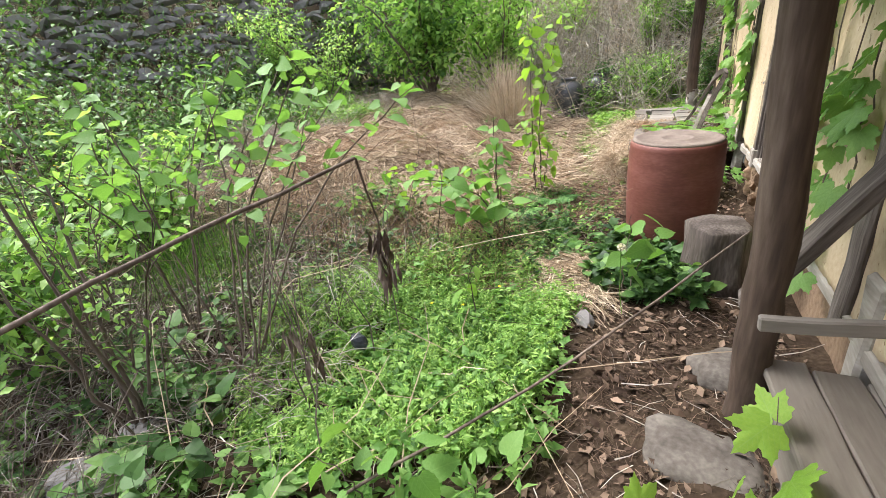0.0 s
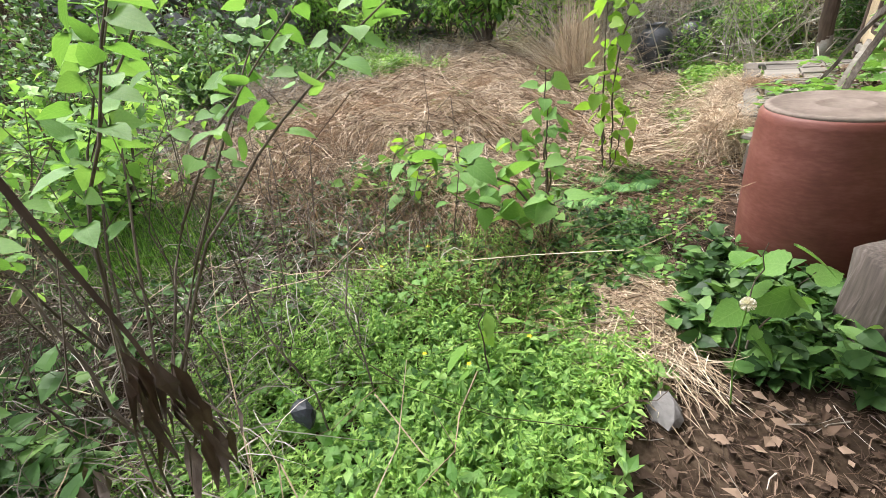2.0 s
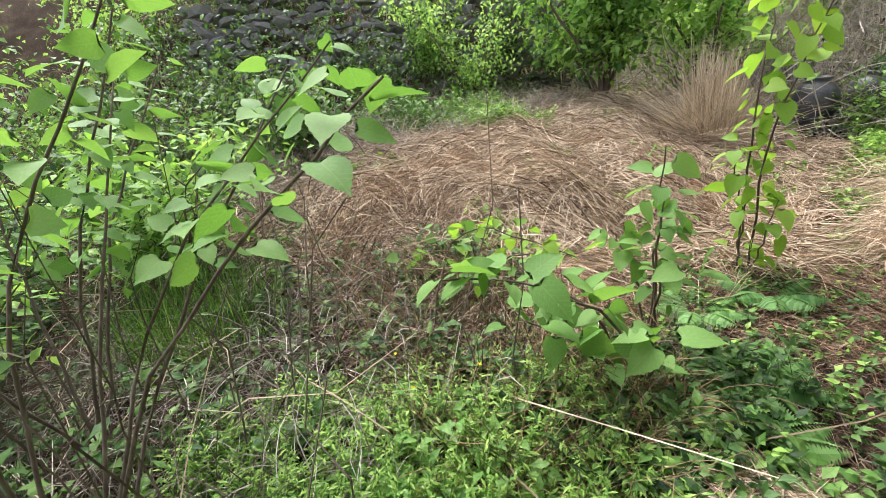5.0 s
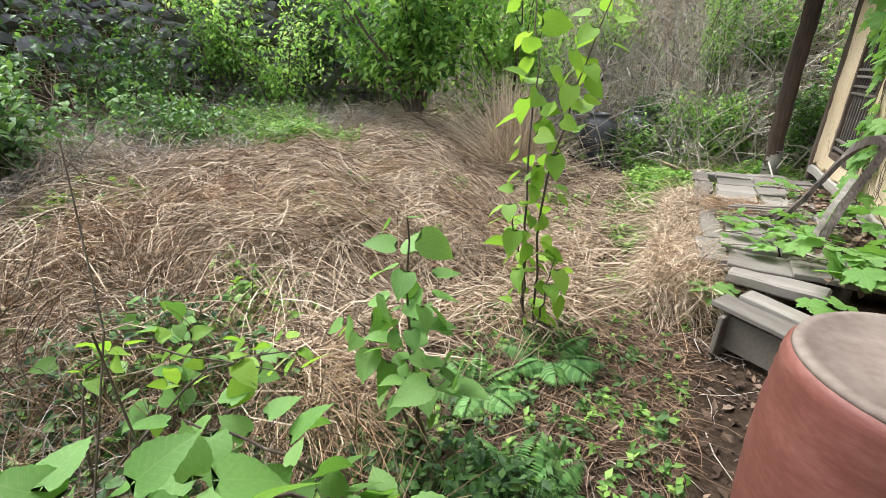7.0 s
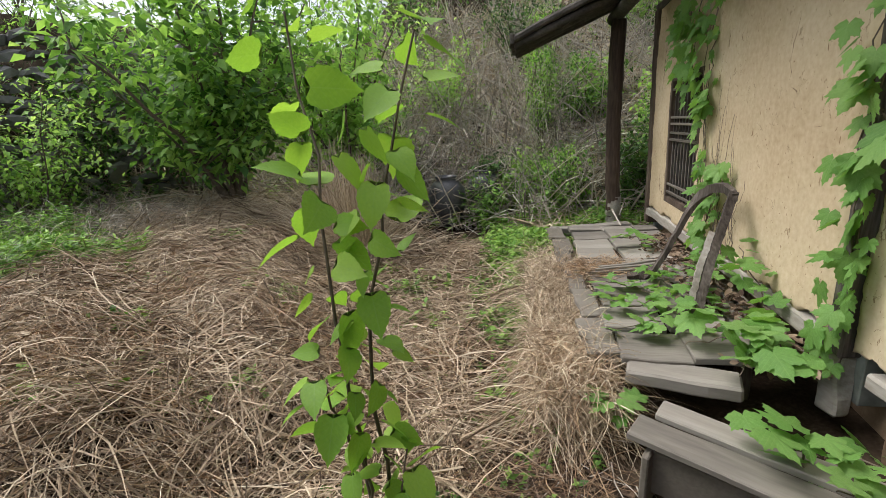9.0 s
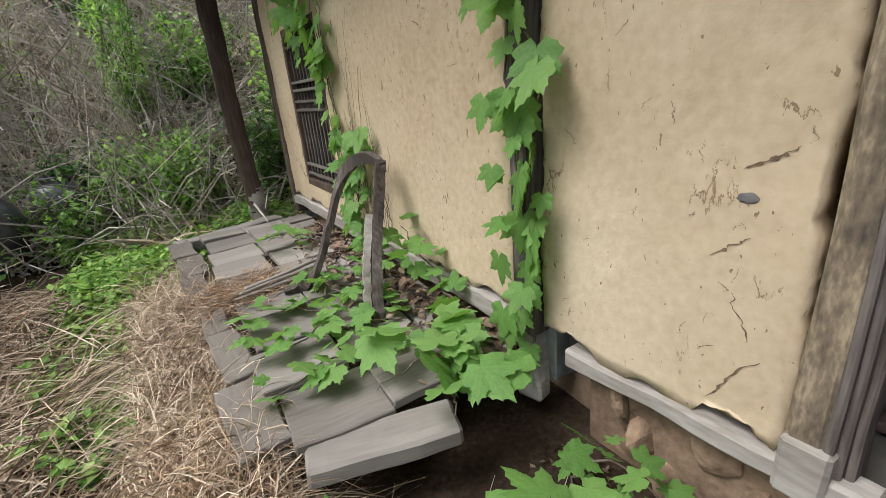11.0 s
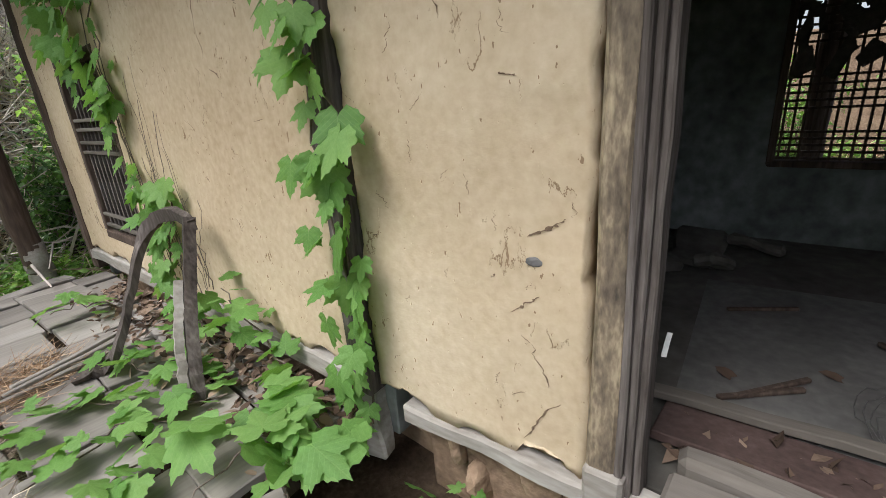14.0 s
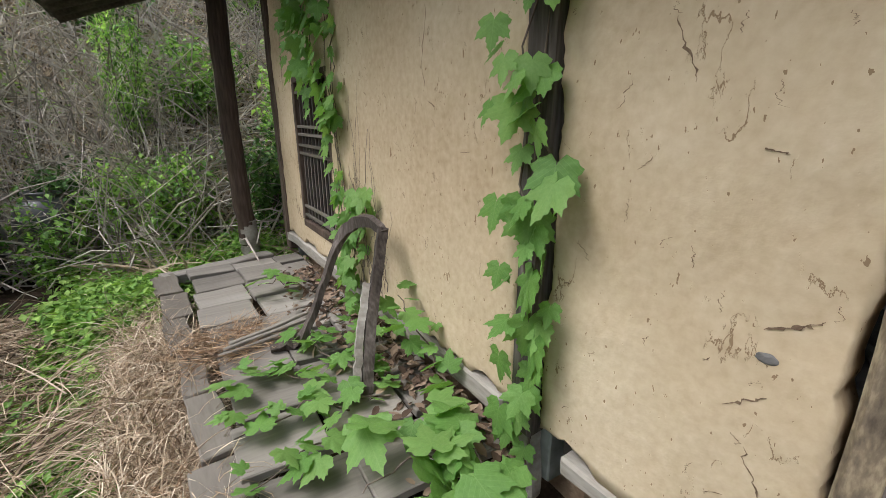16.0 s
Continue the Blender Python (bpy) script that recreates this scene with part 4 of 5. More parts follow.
tufts(150, 70, box_region(-4.9, -1.0, 3.3, 8.6, lambda x, y: field(x, y)), "straw_tufts", "combed tufts of long pale straw", M_STRAW, 0.55, 0.0058)
tufts(70, 60, box_region(-4.0, -1.0, 2.9, 6.5, lambda x, y: field(x, y)), "rusty_tufts", "combed tufts of reddish straw", M_RUST, 0.45, 0.005)

# leaf litter
x, y = box_region(-3, 0.78, 0.4, 6.2, outside)(15000)
V, F = scatter(*OVAL2, on_ground(x, y, 0.012), rng.random(len(x)) * 6.28, rng.normal(0, 0.5, len(x)), rng.normal(0, 0.7, len(x)), 0.02 + 0.06 * rng.random(len(x)) ** 2)
tagged(bulk("leaf_litter", V, F, M_LITTER), "brown dead leaves scattered on the earth", "leaf litter", kind="stuff")
x, y = 0.3 + 0.5 * rng.random(900), 5.6 + 2.6 * rng.random(900)
x = 0.74 - (0.74 - x) * rng.random(900)
V, F = scatter(*OVAL, np.stack([x, y, 0.345 + 0.03 * rng.random(900)], -1), rng.random(900) * 6.28, rng.normal(0, 0.4, 900), rng.normal(0, 0.5, 900), 0.03 + 0.05 * rng.random(900))
tagged(bulk("deck_litter", V, F, M_LITTER), "brown dead leaves gathered on the deck", "leaf litter", kind="stuff")
x, y = -0.3 + 0.5 * rng.random(500), 7.15 + 0.3 * rng.normal(size=500) * 0.4
P = np.stack([np.stack([x + 0.1 * s * np.cos(x * 90), y + 0.1 * s * np.sin(x * 90), np.full(500, 0.345) + 0.02 * s], -1) for s in (0, 1, 2)], 1)
tagged(bulk("deck_straw", *ribbons(P, 0.004), M_RUST), "wisps of straw lying across the deck", "dry grass", kind="stuff")


def weeds(name, label, n, region, tall, leaf, mat, per=12, template=OVAL, lift=0.0, drop=0.3, gaps=0.0):
    """Low herbs: leaves set round short stems, in clumps."""
    x, y = region(n)
    n = len(x)
    clump = np.sin(19 * x + 3 * np.sin(9 * y)) * np.sin(21 * y + 3 * np.sin(8 * x + 1))
    keep = rng.random(n) < 1 - gaps * (1 - 1.6 * clump)
    x, y, clump = x[keep], y[keep], clump[keep]
    n = len(x)
    tall_i = tall * (0.4 + 0.7 * rng.random(n)) * (0.75 + 0.35 * np.sin(3.1 * x) * np.sin(2.7 * y + 1)) * (1 - 0.2 * gaps / 0.4 + 0.5 * gaps / 0.4 * clump)
    i = np.repeat(np.arange(n), per)
    s = np.tile((np.arange(per) + 0.5) / per, n)
    yaw = rng.random(n * per) * 6.283
    lean = np.stack([rng.normal(0, 0.25, n), rng.normal(0, 0.25, n)], -1)
    base = on_ground(x, y, lift)
    pos = base[i] + np.concatenate([lean[i] * (tall_i[i] * s)[:, None], (tall_i[i] * (0.25 + 0.75 * s))[:, None]], 1)
    V, F = scatter(*template, pos, yaw, 0.6 - drop - 0.9 * rng.random(n * per) + 0.5 * s, rng.normal(0, 0.5, n * per), leaf * (0.6 + 0.8 * rng.random(n * per)))
    st = np.stack([base, base + np.concatenate([lean * (tall_i * 0.5)[:, None], (tall_i * 0.5)[:, None]], 1), base + np.concatenate([lean * tall_i[:, None], tall_i[:, None]], 1)], 1)
    TV, TF = tubes(st, np.full(n, 0.0022))
    TF3 = np.concatenate([TF[:, :3], TF[:, [0, 2, 3]]])
    return tagged(bulk(name, *stack([(V, F), (TV, TF3)]), mat), label, "weeds", kind="stuff")


near_green = lambda x, y: (((x + 1.28) / 0.95) ** 2 + ((y - 2.0) / 1.08) ** 2 < 1 + 0.2 * np.sin(5 * x) * np.sin(4 * y))
weeds("bedstraw_carpet", "bright green carpet of small whorled weeds", 12500, box_region(-2.4, -0.1, 0.8, 3.2, near_green), 0.24, 0.032, M_WEED, 14, SLIM2, gaps=0.4)
weeds("low_herbs", "mixed low green herbs", 1500, box_region(-3.4, 0.1, 0.3, 3.3, lambda x, y: outside(x, y) & ((x > -1.7) | (rng.random(len(x)) < 0.35)) & (np.hypot(x + 0.45, y - 2.9) > 0.3) & (x < -0.3)), 0.2, 0.06, M_BROAD, 7, OVAL2)
weeds("hollow_broadleaf", "broad green leaves over the dark hollow", 120, box_region(-2.5, -0.6, 0.35, 1.7, lambda x, y: y < 1.0 - 0.55 * (x + 1.6)), 0.38, 0.085, M_DARKLEAF, 6, BROADLOW)
weeds("seedling_clumps", "soft yellow-green seedlings at the carpet's edge", 420, box_region(-1.2, -0.4, 1.2, 2.5), 0.22, 0.045, M_LIGHTLEAF, 9, OVAL2)
weeds("bank_edge_herbs", "dark green herbs under the straw bank", 750, box_region(-2.9, -0.6, 2.7, 3.75), 0.24, 0.05, M_DARKLEAF, 9, OVAL2)
weeds("bank_edge_seedlings", "fresh seedlings under the straw bank", 260, box_region(-2.7, -0.6, 2.6, 3.6), 0.2, 0.04, M_WEED, 9, OVAL2)
weeds("tub_weeds", "leafy green weeds round the tub", 230, box_region(-0.35, 0.35, 2.7, 3.6, outside), 0.24, 0.062, M_DARKLEAF, 8, BROADLOW)
weeds("path_herbs", "sparse green herbs along the path", 650, box_region(-1.5, -0.3, 3.6, 9.5, outside), 0.1, 0.04, M_WEED, 7, OVAL2)
weeds("deck_end_herbs", "soft green herbs beyond the deck", 2600, lambda n: tuple(np.concatenate(v) for v in zip(blob_region(-0.6, 8.7, 0.45, 0.9)(n // 2), blob_region(0.1, 9.9, 1.1, 0.7)(n // 2))), 0.3, 0.065, M_WEED, 12, OVAL2)
weeds("deck_side_herbs", "fresh herbs in the straw beside the deck", 420, blob_region(-0.8, 7.5, 0.32, 1.0), 0.2, 0.055, M_WEED, 10, OVAL2)
weeds("shade_herbs", "dark green low herbs beside the footpath", 230, box_region(-1.5, -0.35, 3.2, 5.0, outside), 0.11, 0.042, M_DARKLEAF, 7, OVAL2)
blades(3800, box_region(-1.7, -0.3, 3.2, 5.2, outside), 0.18, 0.3, 0.0035, M_LITTER, "path_stalks", "dark dry stalks beside the footpath", 0.05, None, 4, 0.3)
weeds("yard_weeds", "green weeds in the yard behind the house", 420, box_region(5.6, 10.2, 2.2, 7.0), 0.55, 0.1, M_LIGHTLEAF, 9, OVAL2)
blades(2500, box_region(5.4, 10.2, 2.2, 7.0), 0.5, 0.7, 0.01, M_RUST, "yard_straw", "dry weeds in the yard behind the house", 0.1, None, 4, 0.4)
weeds("mugwort_patch", "feathery fresh green mugwort patch", 1800, blob_region(-5.0, 6.6, 0.9, 0.75), 0.38, 0.07, M_WEED, 14, SLIM2)
weeds("straw_field_herbs", "green herbs coming up through straw", 420, lambda n: (lambda c, k: (c[0][k] + rng.normal(0, 0.1, n), c[1][k] + rng.normal(0, 0.1, n)))(box_region(-4.5, -1.2, 3.4, 8.0)(24), rng.integers(0, 24, n)), 0.2, 0.06, M_WEED, 9, OVAL2)
weeds("hillside_herbs", "green herbs on the hillside", 1100, box_region(-6.0, 3.5, 9.8, 15.5), 0.5, 0.09, M_LIGHTLEAF, 10, OVAL2)
weeds("bank_herbs", "green herbs on the far bank", 2600, box_region(-11, -4.6, 0.5, 9.6, lambda x, y: (x < -5.7) | (y < 3.5)), 0.5, 0.09, M_DARKLEAF, 10, OVAL2)
weeds("hollow_herbs", "green weeds filling the hollow", 700, box_region(-5, -1.9, -0.8, 3.2), 0.3, 0.065, M_DARKLEAF, 9, OVAL2)

# dry sticks and canes on the hillside
n = 5200
x, y = box_region(-5.5, 3.2, 10.0, 15.0)(n)
yaw, up = rng.random(n) * 6.283, rng.normal(0.35, 0.45, n)
L = 0.5 + 1.3 * rng.random(n)
d = np.stack([np.cos(yaw) * np.cos(up), np.sin(yaw) * np.cos(up), np.abs(np.sin(up))], -1) * L[:, None]
b0 = on_ground(x, y, 0.02)
sag = np.array([0, 0, 0.12])
P = np.stack([b0, b0 + d * 0.35 + sag * rng.random((n, 1)), b0 + d * 0.7 + sag * rng.random((n, 1)), b0 + d + rng.normal(0, 0.08, (n, 3))], 1)
P[..., 2] = np.maximum(P[..., 2], height(P[..., 0], P[..., 1]) + 0.02)
tagged(bulk("dry_canes", *tubes(P, 0.006 + 0.014 * rng.random(n) ** 2), M_STICK), "grey tangle of dry canes and bramble stems", "brushwood", kind="stuff")
n = 700
x, y = box_region(-4.2, 0.2, 9.6, 12.2, lambda x, y: (np.hypot(x + 1.82, y - 10.35) > 0.45) & ~((np.abs(x + 1.5) < 0.75) & (y < 10.4)))(n)
n = len(x)
P = np.stack([on_ground(x, y) + np.concatenate([rng.normal(0, 0.13, (n, 2)) * s, (np.full((n, 1), 0.42) * s * (0.5 + rng.random((n, 1))))], 1) for s in (0, 1, 2, 3)], 1)
tagged(bulk("dry_stems", *tubes(P, 0.004 + 0.005 * rng.random(n)), M_STICK), "upright grey dead stems round the jars", "brushwood", kind="stuff")


def shrub(name, label, at, limbs, reach, tall, leaf, nleaf, mat, r=0.03, seed=1, template=OVAL2, spread=0.32, lean=(0, 0), low=0.35):
    """A woody shrub or small tree: limbs fork from the base into twigs, each twig carries a loose cloud of leaves."""
    g = np.random.default_rng(seed)
    base = Vector((at[0], at[1], float(height(at[0], at[1])) - 0.03))
    root = tagged(new(name), label, "shrub" if tall < 3 else "tree")
    root.location = base
    lines, rad, tips = [], [], []
    for i in range(limbs):
        t = 6.283 * (i + g.random() * 0.7) / limbs
        rr = reach * (0.35 + 0.75 * g.random())
        top = np.array([lean[0] + math.cos(t) * rr, lean[1] + math.sin(t) * rr, tall * (0.55 + 0.45 * g.random())])
        mid = top * np.array([0.35, 0.35, 0.55]) + g.normal(0, 0.05, 3)
        p = line((0, 0, 0), mid, top, k=7, wob=0.02)
        lines.append(p)
        rad.append(r * (0.6 + 0.5 * g.random()))
        for j in range(6):
            s = p[2 + j % 5]
            e = s + np.array([*g.normal(0, reach * spread, 2), abs(g.normal(0, tall * 0.13)) + 0.05 * tall])
            q = line(s, (s + e) / 2 + g.normal(0, 0.04, 3), e, k=7, wob=0.012)
            lines.append(q)
            rad.append(r * 0.3)
            tips.append(q)
    V, F = tubes(np.array(lines), np.array(rad), 5, 0.25)
    child(bulk("branches", V, F, M_BARK, True), root)
    tips = np.array(tips)
    pick = g.integers(0, len(tips), nleaf)
    along = g.integers(1, 7, nleaf)
    pos = tips[pick, along] + g.normal(0, 0.035 + reach * 0.09, (nleaf, 3))
    pos = pos[pos[:, 2] > low * tall * 0.4]
    m = len(pos)
    V, F = scatter(*template, pos, g.random(m) * 6.283, g.normal(-0.35, 0.4, m), g.normal(0, 0.4, m), leaf * (0.5 + 0.8 * g.random(m)))
    tagged(child(bulk("leaves", V, F, mat), root), kind="stuff")
    return root


shrub("mulberry_tree", "bushy young tree with fresh light green leaves", (-4.3, 8.7), 9, 1.5, 2.9, 0.15, 5600, M_TREELEAF, 0.04, 3)
shrub("mulberry_tree", "bushy young tree with fresh light green leaves", (-3.2, 9.9), 8, 1.2, 2.6, 0.13, 4000, M_TREELEAF, 0.035, 4)
FARBELT = ((-14, 9, 2.5, 4.0, M_DARKLEAF), (-13, 13, 2.5, 4.5, M_LIGHTLEAF), (-10, 15.5, 2.5, 4.5, M_DARKLEAF), (-15, 5, 2.5, 4.0, M_LIGHTLEAF), (-7, 17.5, 2.5, 4.0, M_LIGHTLEAF), (-14, 0, 2.5, 4.0, M_DARKLEAF))
for i, (x, y, rr, tl, mt) in enumerate(FARBELT + ((-6.4, 7.9, 1.0, 1.9, M_TREELEAF), (-7.0, 6.0, 0.9, 1.7, M_DARKLEAF), (-5.6, 9.6, 1.2, 2.2, M_DARKLEAF), (-7.6, 4.0, 1.2, 2.0, M_DARKLEAF), (-6.0, 2.6, 1.1, 1.8, M_DARKLEAF), (-5.2, 3.9, 0.6, 1.0, M_DARKLEAF), (-6.3, 0.6, 1.2, 1.9, M_LIGHTLEAF), (-4.9, 1.0, 1.0, 1.7, M_DARKLEAF), (1.5, 10.6, 0.6, 1.5, M_TREELEAF), (2.4, 11.6, 0.9, 2.2, M_DARKLEAF), (-1.1, 11.0, 0.45, 0.8, M_DARKLEAF), (-0.1, 10.4, 0.5, 1.0, M_LIGHTLEAF), (0.9, 10.2, 0.5, 1.4, M_DARKLEAF), (-0.75, 10.7, 0.35, 0.8, M_TREELEAF), (-3.2, 11.2, 0.7, 1.3, M_TREELEAF), (0.4, 11.8, 0.6, 1.2, M_LIGHTLEAF), (-2.2, 12.4, 0.9, 1.6, M_TREELEAF), (-4.0, 12.0, 1.0, 1.9, M_TREELEAF), (-0.6, 13.4, 1.0, 1.6, M_DARKLEAF), (1.6, 13.2, 1.0, 1.8, M_LIGHTLEAF), (-3.2, 14.4, 1.2, 2.0, M_DARKLEAF), (-5.6, 12.6, 1.4, 2.6, M_DARKLEAF), (-8.5, 9.5, 1.6, 2.6, M_TREELEAF), (-9.6, 5.5, 1.5, 2.4, M_DARKLEAF), (-8.6, 2.0, 1.5, 2.4, M_LIGHTLEAF), (-3.4, 0.9, 0.6, 1.5, M_LIGHTLEAF), (-3.9, 2.2, 0.7, 1.3, M_LIGHTLEAF), (-4.4, -0.2, 0.8, 1.9, M_DARKLEAF), (-5.4, 5.6, 0.6, 0.7, M_DARKLEAF), (-7.2, 7.6, 0.5, 1.6, M_LIGHTLEAF), (-6.6, 9.0, 0.9, 1.7, M_DARKLEAF), (-11.0, 6.5, 1.6, 2.0, M_LIGHTLEAF), (-10.5, 3.5, 1.6, 2.0, M_LIGHTLEAF), (-7.5, 11.5, 1.5, 2.4, M_TREELEAF), (-9.5, 11.0, 1.6, 2.4, M_DARKLEAF), (-6.0, 14.2, 1.6, 2.6, M_TREELEAF), (0.6, 15.2, 1.4, 2.2, M_LIGHTLEAF), (2.8, 14.6, 1.4, 2.2, M_LIGHTLEAF), (-1.8, 15.6, 1.4, 2.2, M_LIGHTLEAF), (-3.9, 16.5, 1.5, 2.6, M_TREELEAF), (-11.8, 9.2, 1.8, 2.4, M_LIGHTLEAF), (-12.0, 1.0, 1.8, 2.4, M_DARKLEAF))):
    shrub("wild_shrub", "dense leafy wild shrub with thin twigs", (x, y), 7, rr, tl, 0.085 if i > 5 else 0.12, 2100 if i > 5 else 1500, mt, 0.018, 20 + i)
shrub("bare_shrub", "grey many-stemmed shrub with few leaves", (-2.3, 0.9), 6, 0.42, 2.0, 0.06, 160, M_LIGHTLEAF, 0.014, 63)
shrub("wild_shrub", "dense leafy wild shrub with thin twigs", (-1.2, 10.15), 6, 0.35, 0.7, 0.08, 700, M_LIGHTLEAF, 0.01, 64)
shrub("willow_bush", "slender feathery bright green bush", (-0.35, 11.4), 5, 0.3, 2.3, 0.09, 2600, M_TREELEAF, 0.012, 61, SLIM2)


def sapling(name, label, stems, leaf, mat, template, every=0.09, start=0.15, seed=1, category="sapling", droop=-0.5, r=0.008):
    """A young tree of a few thin stems, each leaf a part of its own."""
    g = np.random.default_rng(seed)
    root = tagged(new(name), label, category)
    root.location = stems[0][0]
    P = np.array([line(*s, k=12, wob=0.008) for s in stems])
    fixed(bulk("stem", *tubes(P, np.full(len(P), r), 6, 0.35), M_BARK, True), root)
    me = leaf_mesh("leaf", template, mat)
    yaw = g.random() * 6
    for p in P:
        L = np.linalg.norm(np.diff(p, axis=0), axis=1).sum()
        for s in np.arange(start, 1.0, every / L):
            f = s * 11
            i = min(int(f), 10)
            q = p[i] + (p[i + 1] - p[i]) * (f - i)
            yaw += 2.4 + g.normal(0, 0.4)
            k = leaf * (0.55 + 0.6 * g.random()) * (1.1 if s > 0.5 else 0.85)
            off = 0.04 + 0.05 * g.random()
            ob = new("leaf", me)
            pos = Vector(q) + Vector((-math.sin(yaw) * off, math.cos(yaw) * off, 0.02))
            fixed(ob, root)
            ob.matrix_basis = Matrix.Translation(pos) @ Euler((droop + g.normal(0.05, 0.55), g.normal(0, 0.55), yaw)).to_matrix().to_4x4() @ Matrix.Scale(k, 4)
    return root


def at(x, y):
    return (x, y, float(height(x, y)) - 0.02)


sapling("mulberry_sapling", "slender mulberry sapling with heart-shaped fresh leaves", [(at(-1.17, 4.74), (-1.17, 4.67, 0.7), (-1.18, 4.62, 1.2), (-1.20, 4.62, 1.85)), (at(-1.11, 4.76), (-1.13, 4.70, 0.8), (-1.03, 4.64, 1.3), (-0.88, 4.62, 1.78)), (at(-1.15, 4.72), (-1.18, 4.67, 0.5), (-1.25, 4.62, 0.85)), (at(-1.13, 4.72), (-1.05, 4.64, 0.3), (-1.00, 4.62, 0.6))], 0.115, M_MULB, HEART, 0.036, 0.2, 5, droop=-0.45)
sapling("mulberry_sapling", "young mulberry shoot with serrated leaves in straw", [(at(-1.28, 3.72), (-1.26, 3.68, 0.6), (-1.25, 3.64, 1.06)), (at(-1.27, 3.74), (-1.2, 3.6, 0.5), (-1.05, 3.52, 0.6)), (at(-1.28, 3.72), (-1.35, 3.62, 0.5), (-1.45, 3.6, 0.65)), (at(-1.26, 3.72), (-1.24, 3.62, 0.6), (-1.2, 3.55, 0.85))], 0.105, M_BROAD, HEART, 0.036, 0.3, 6, droop=-0.25)
sapling("mulberry_sapling", "low arching mulberry shoot with broad leaves", [(at(-1.1, 3.3), (-1.13, 3.1, 0.5), (-1.28, 2.8, 0.75), (-1.45, 2.48, 0.84)), (at(-1.12, 3.3), (-1.3, 3.15, 0.5), (-1.55, 3.0, 0.65)), (at(-1.1, 3.3), (-1.05, 3.2, 0.4), (-0.95, 3.1, 0.5)), (at(-1.12, 3.28), (-1.25, 3.05, 0.4), (-1.4, 2.8, 0.55))], 0.12, M_BROAD, HEART, 0.04, 0.3, 7, droop=-0.15)
sapling("mulberry_sapling", "tall leafy shoot at the hollow's edge", [(at(-1.95, 1.35), (-1.8, 1.4, 0.9), (-1.45, 1.6, 1.55)), (at(-2.0, 1.3), (-2.0, 1.5, 1.0), (-1.75, 1.9, 1.65)), (at(-1.98, 1.32), (-2.2, 1.3, 0.8), (-2.2, 1.2, 1.5))], 0.085, M_BROAD, BROADLOW, 0.04, 0.5, 8, droop=-0.15)
sapling("mulberry_sapling", "arching leafy branch over the straw bank", [(at(-2.05, 1.4), (-1.8, 1.7, 0.75), (-1.5, 2.05, 1.2), (-1.16, 2.17, 1.45)), (at(-2.05, 1.4), (-1.95, 1.9, 0.9), (-2.0, 2.4, 1.5)), (at(-2.05, 1.4), (-2.0, 1.8, 0.9), (-1.7, 2.4, 1.55)), (at(-2.05, 1.4), (-2.2, 1.7, 0.9), (-2.5, 2.0, 1.55))], 0.09, M_BROAD, HEART, 0.04, 0.55, 14, droop=-0.15)
sapling("mulberry_sapling", "low bramble branch along the straw bank", [(at(-2.1, 2.9), (-1.9, 2.95, 0.75), (-1.7, 3.05, 0.8), (-1.45, 3.3, 0.62)), (at(-2.1, 2.9), (-1.8, 3.2, 0.6), (-1.6, 3.6, 0.5))], 0.075, M_MULB, BROADLOW, 0.05, 0.35, 24, droop=-0.15, r=0.005)
sapling("mulberry_sapling", "leafy wild sapling over the hollow", [(at(-2.6, 1.5), (-2.5, 1.7, 1.0), (-2.2, 2.0, 1.7)), (at(-2.6, 1.5), (-2.7, 1.8, 0.9), (-2.7, 2.2, 1.6)), (at(-2.6, 1.5), (-2.9, 1.5, 0.9), (-3.1, 1.6, 1.6)), (at(-2.6, 1.5), (-2.4, 1.3, 0.8), (-2.1, 0.9, 1.3))], 0.085, M_BROAD, BROADLOW, 0.035, 0.45, 9, droop=-0.15)
sapling("leafy_weed", "broad-leaved weeds before the straw", [(at(-2.15, 3.45), (-2.15, 3.4, 0.35), (-2.2, 3.35, 0.62)), (at(-2.1, 3.5), (-1.95, 3.5, 0.3), (-1.85, 3.5, 0.45)), (at(-2.3, 3.5), (-2.45, 3.5, 0.35), (-2.6, 3.45, 0.5)), (at(-2.2, 3.45), (-2.1, 3.3, 0.3), (-2.0, 3.15, 0.42)), (at(-2.3, 3.45), (-2.4, 3.3, 0.3), (-2.5, 3.1, 0.45))], 0.1, M_BROAD, HEART, 0.04, 0.3, 26, "weed", -0.15, 0.005)
sapling("leafy_weed", "broad-leaved weed in front of the tub", [(at(-0.12, 2.75), (-0.12, 2.75, 0.3), (-0.1, 2.72, 0.6)), (at(-0.1, 2.8), (-0.02, 2.8, 0.3), (0.05, 2.75, 0.5))], 0.13, M_BROAD, HEART, 0.07, 0.2, 10, "weed", -0.3, 0.005)
sapling("leafy_weed", "upright broad-leaved weed among bedstraw", [(at(-0.95, 2.2), (-0.95, 2.2, 0.2), (-0.93, 2.2, 0.5))], 0.12, M_WEED, OVAL, 0.05, 0.2, 11, "weed", -0.2, 0.005)
sapling("leafy_weed", "broad-leaved seedlings at the path's edge", [(at(-0.7, 0.95), (-0.7, 0.95, 0.15), (-0.68, 0.95, 0.3)), (at(-0.55, 1.05), (-0.5, 1.05, 0.15), (-0.4, 1.1, 0.22)), (at(-0.9, 0.9), (-0.95, 0.9, 0.15), (-1.1, 0.85, 0.25))], 0.11, M_BROAD, HEART, 0.05, 0.2, 12, "weed", -0.3, 0.004)
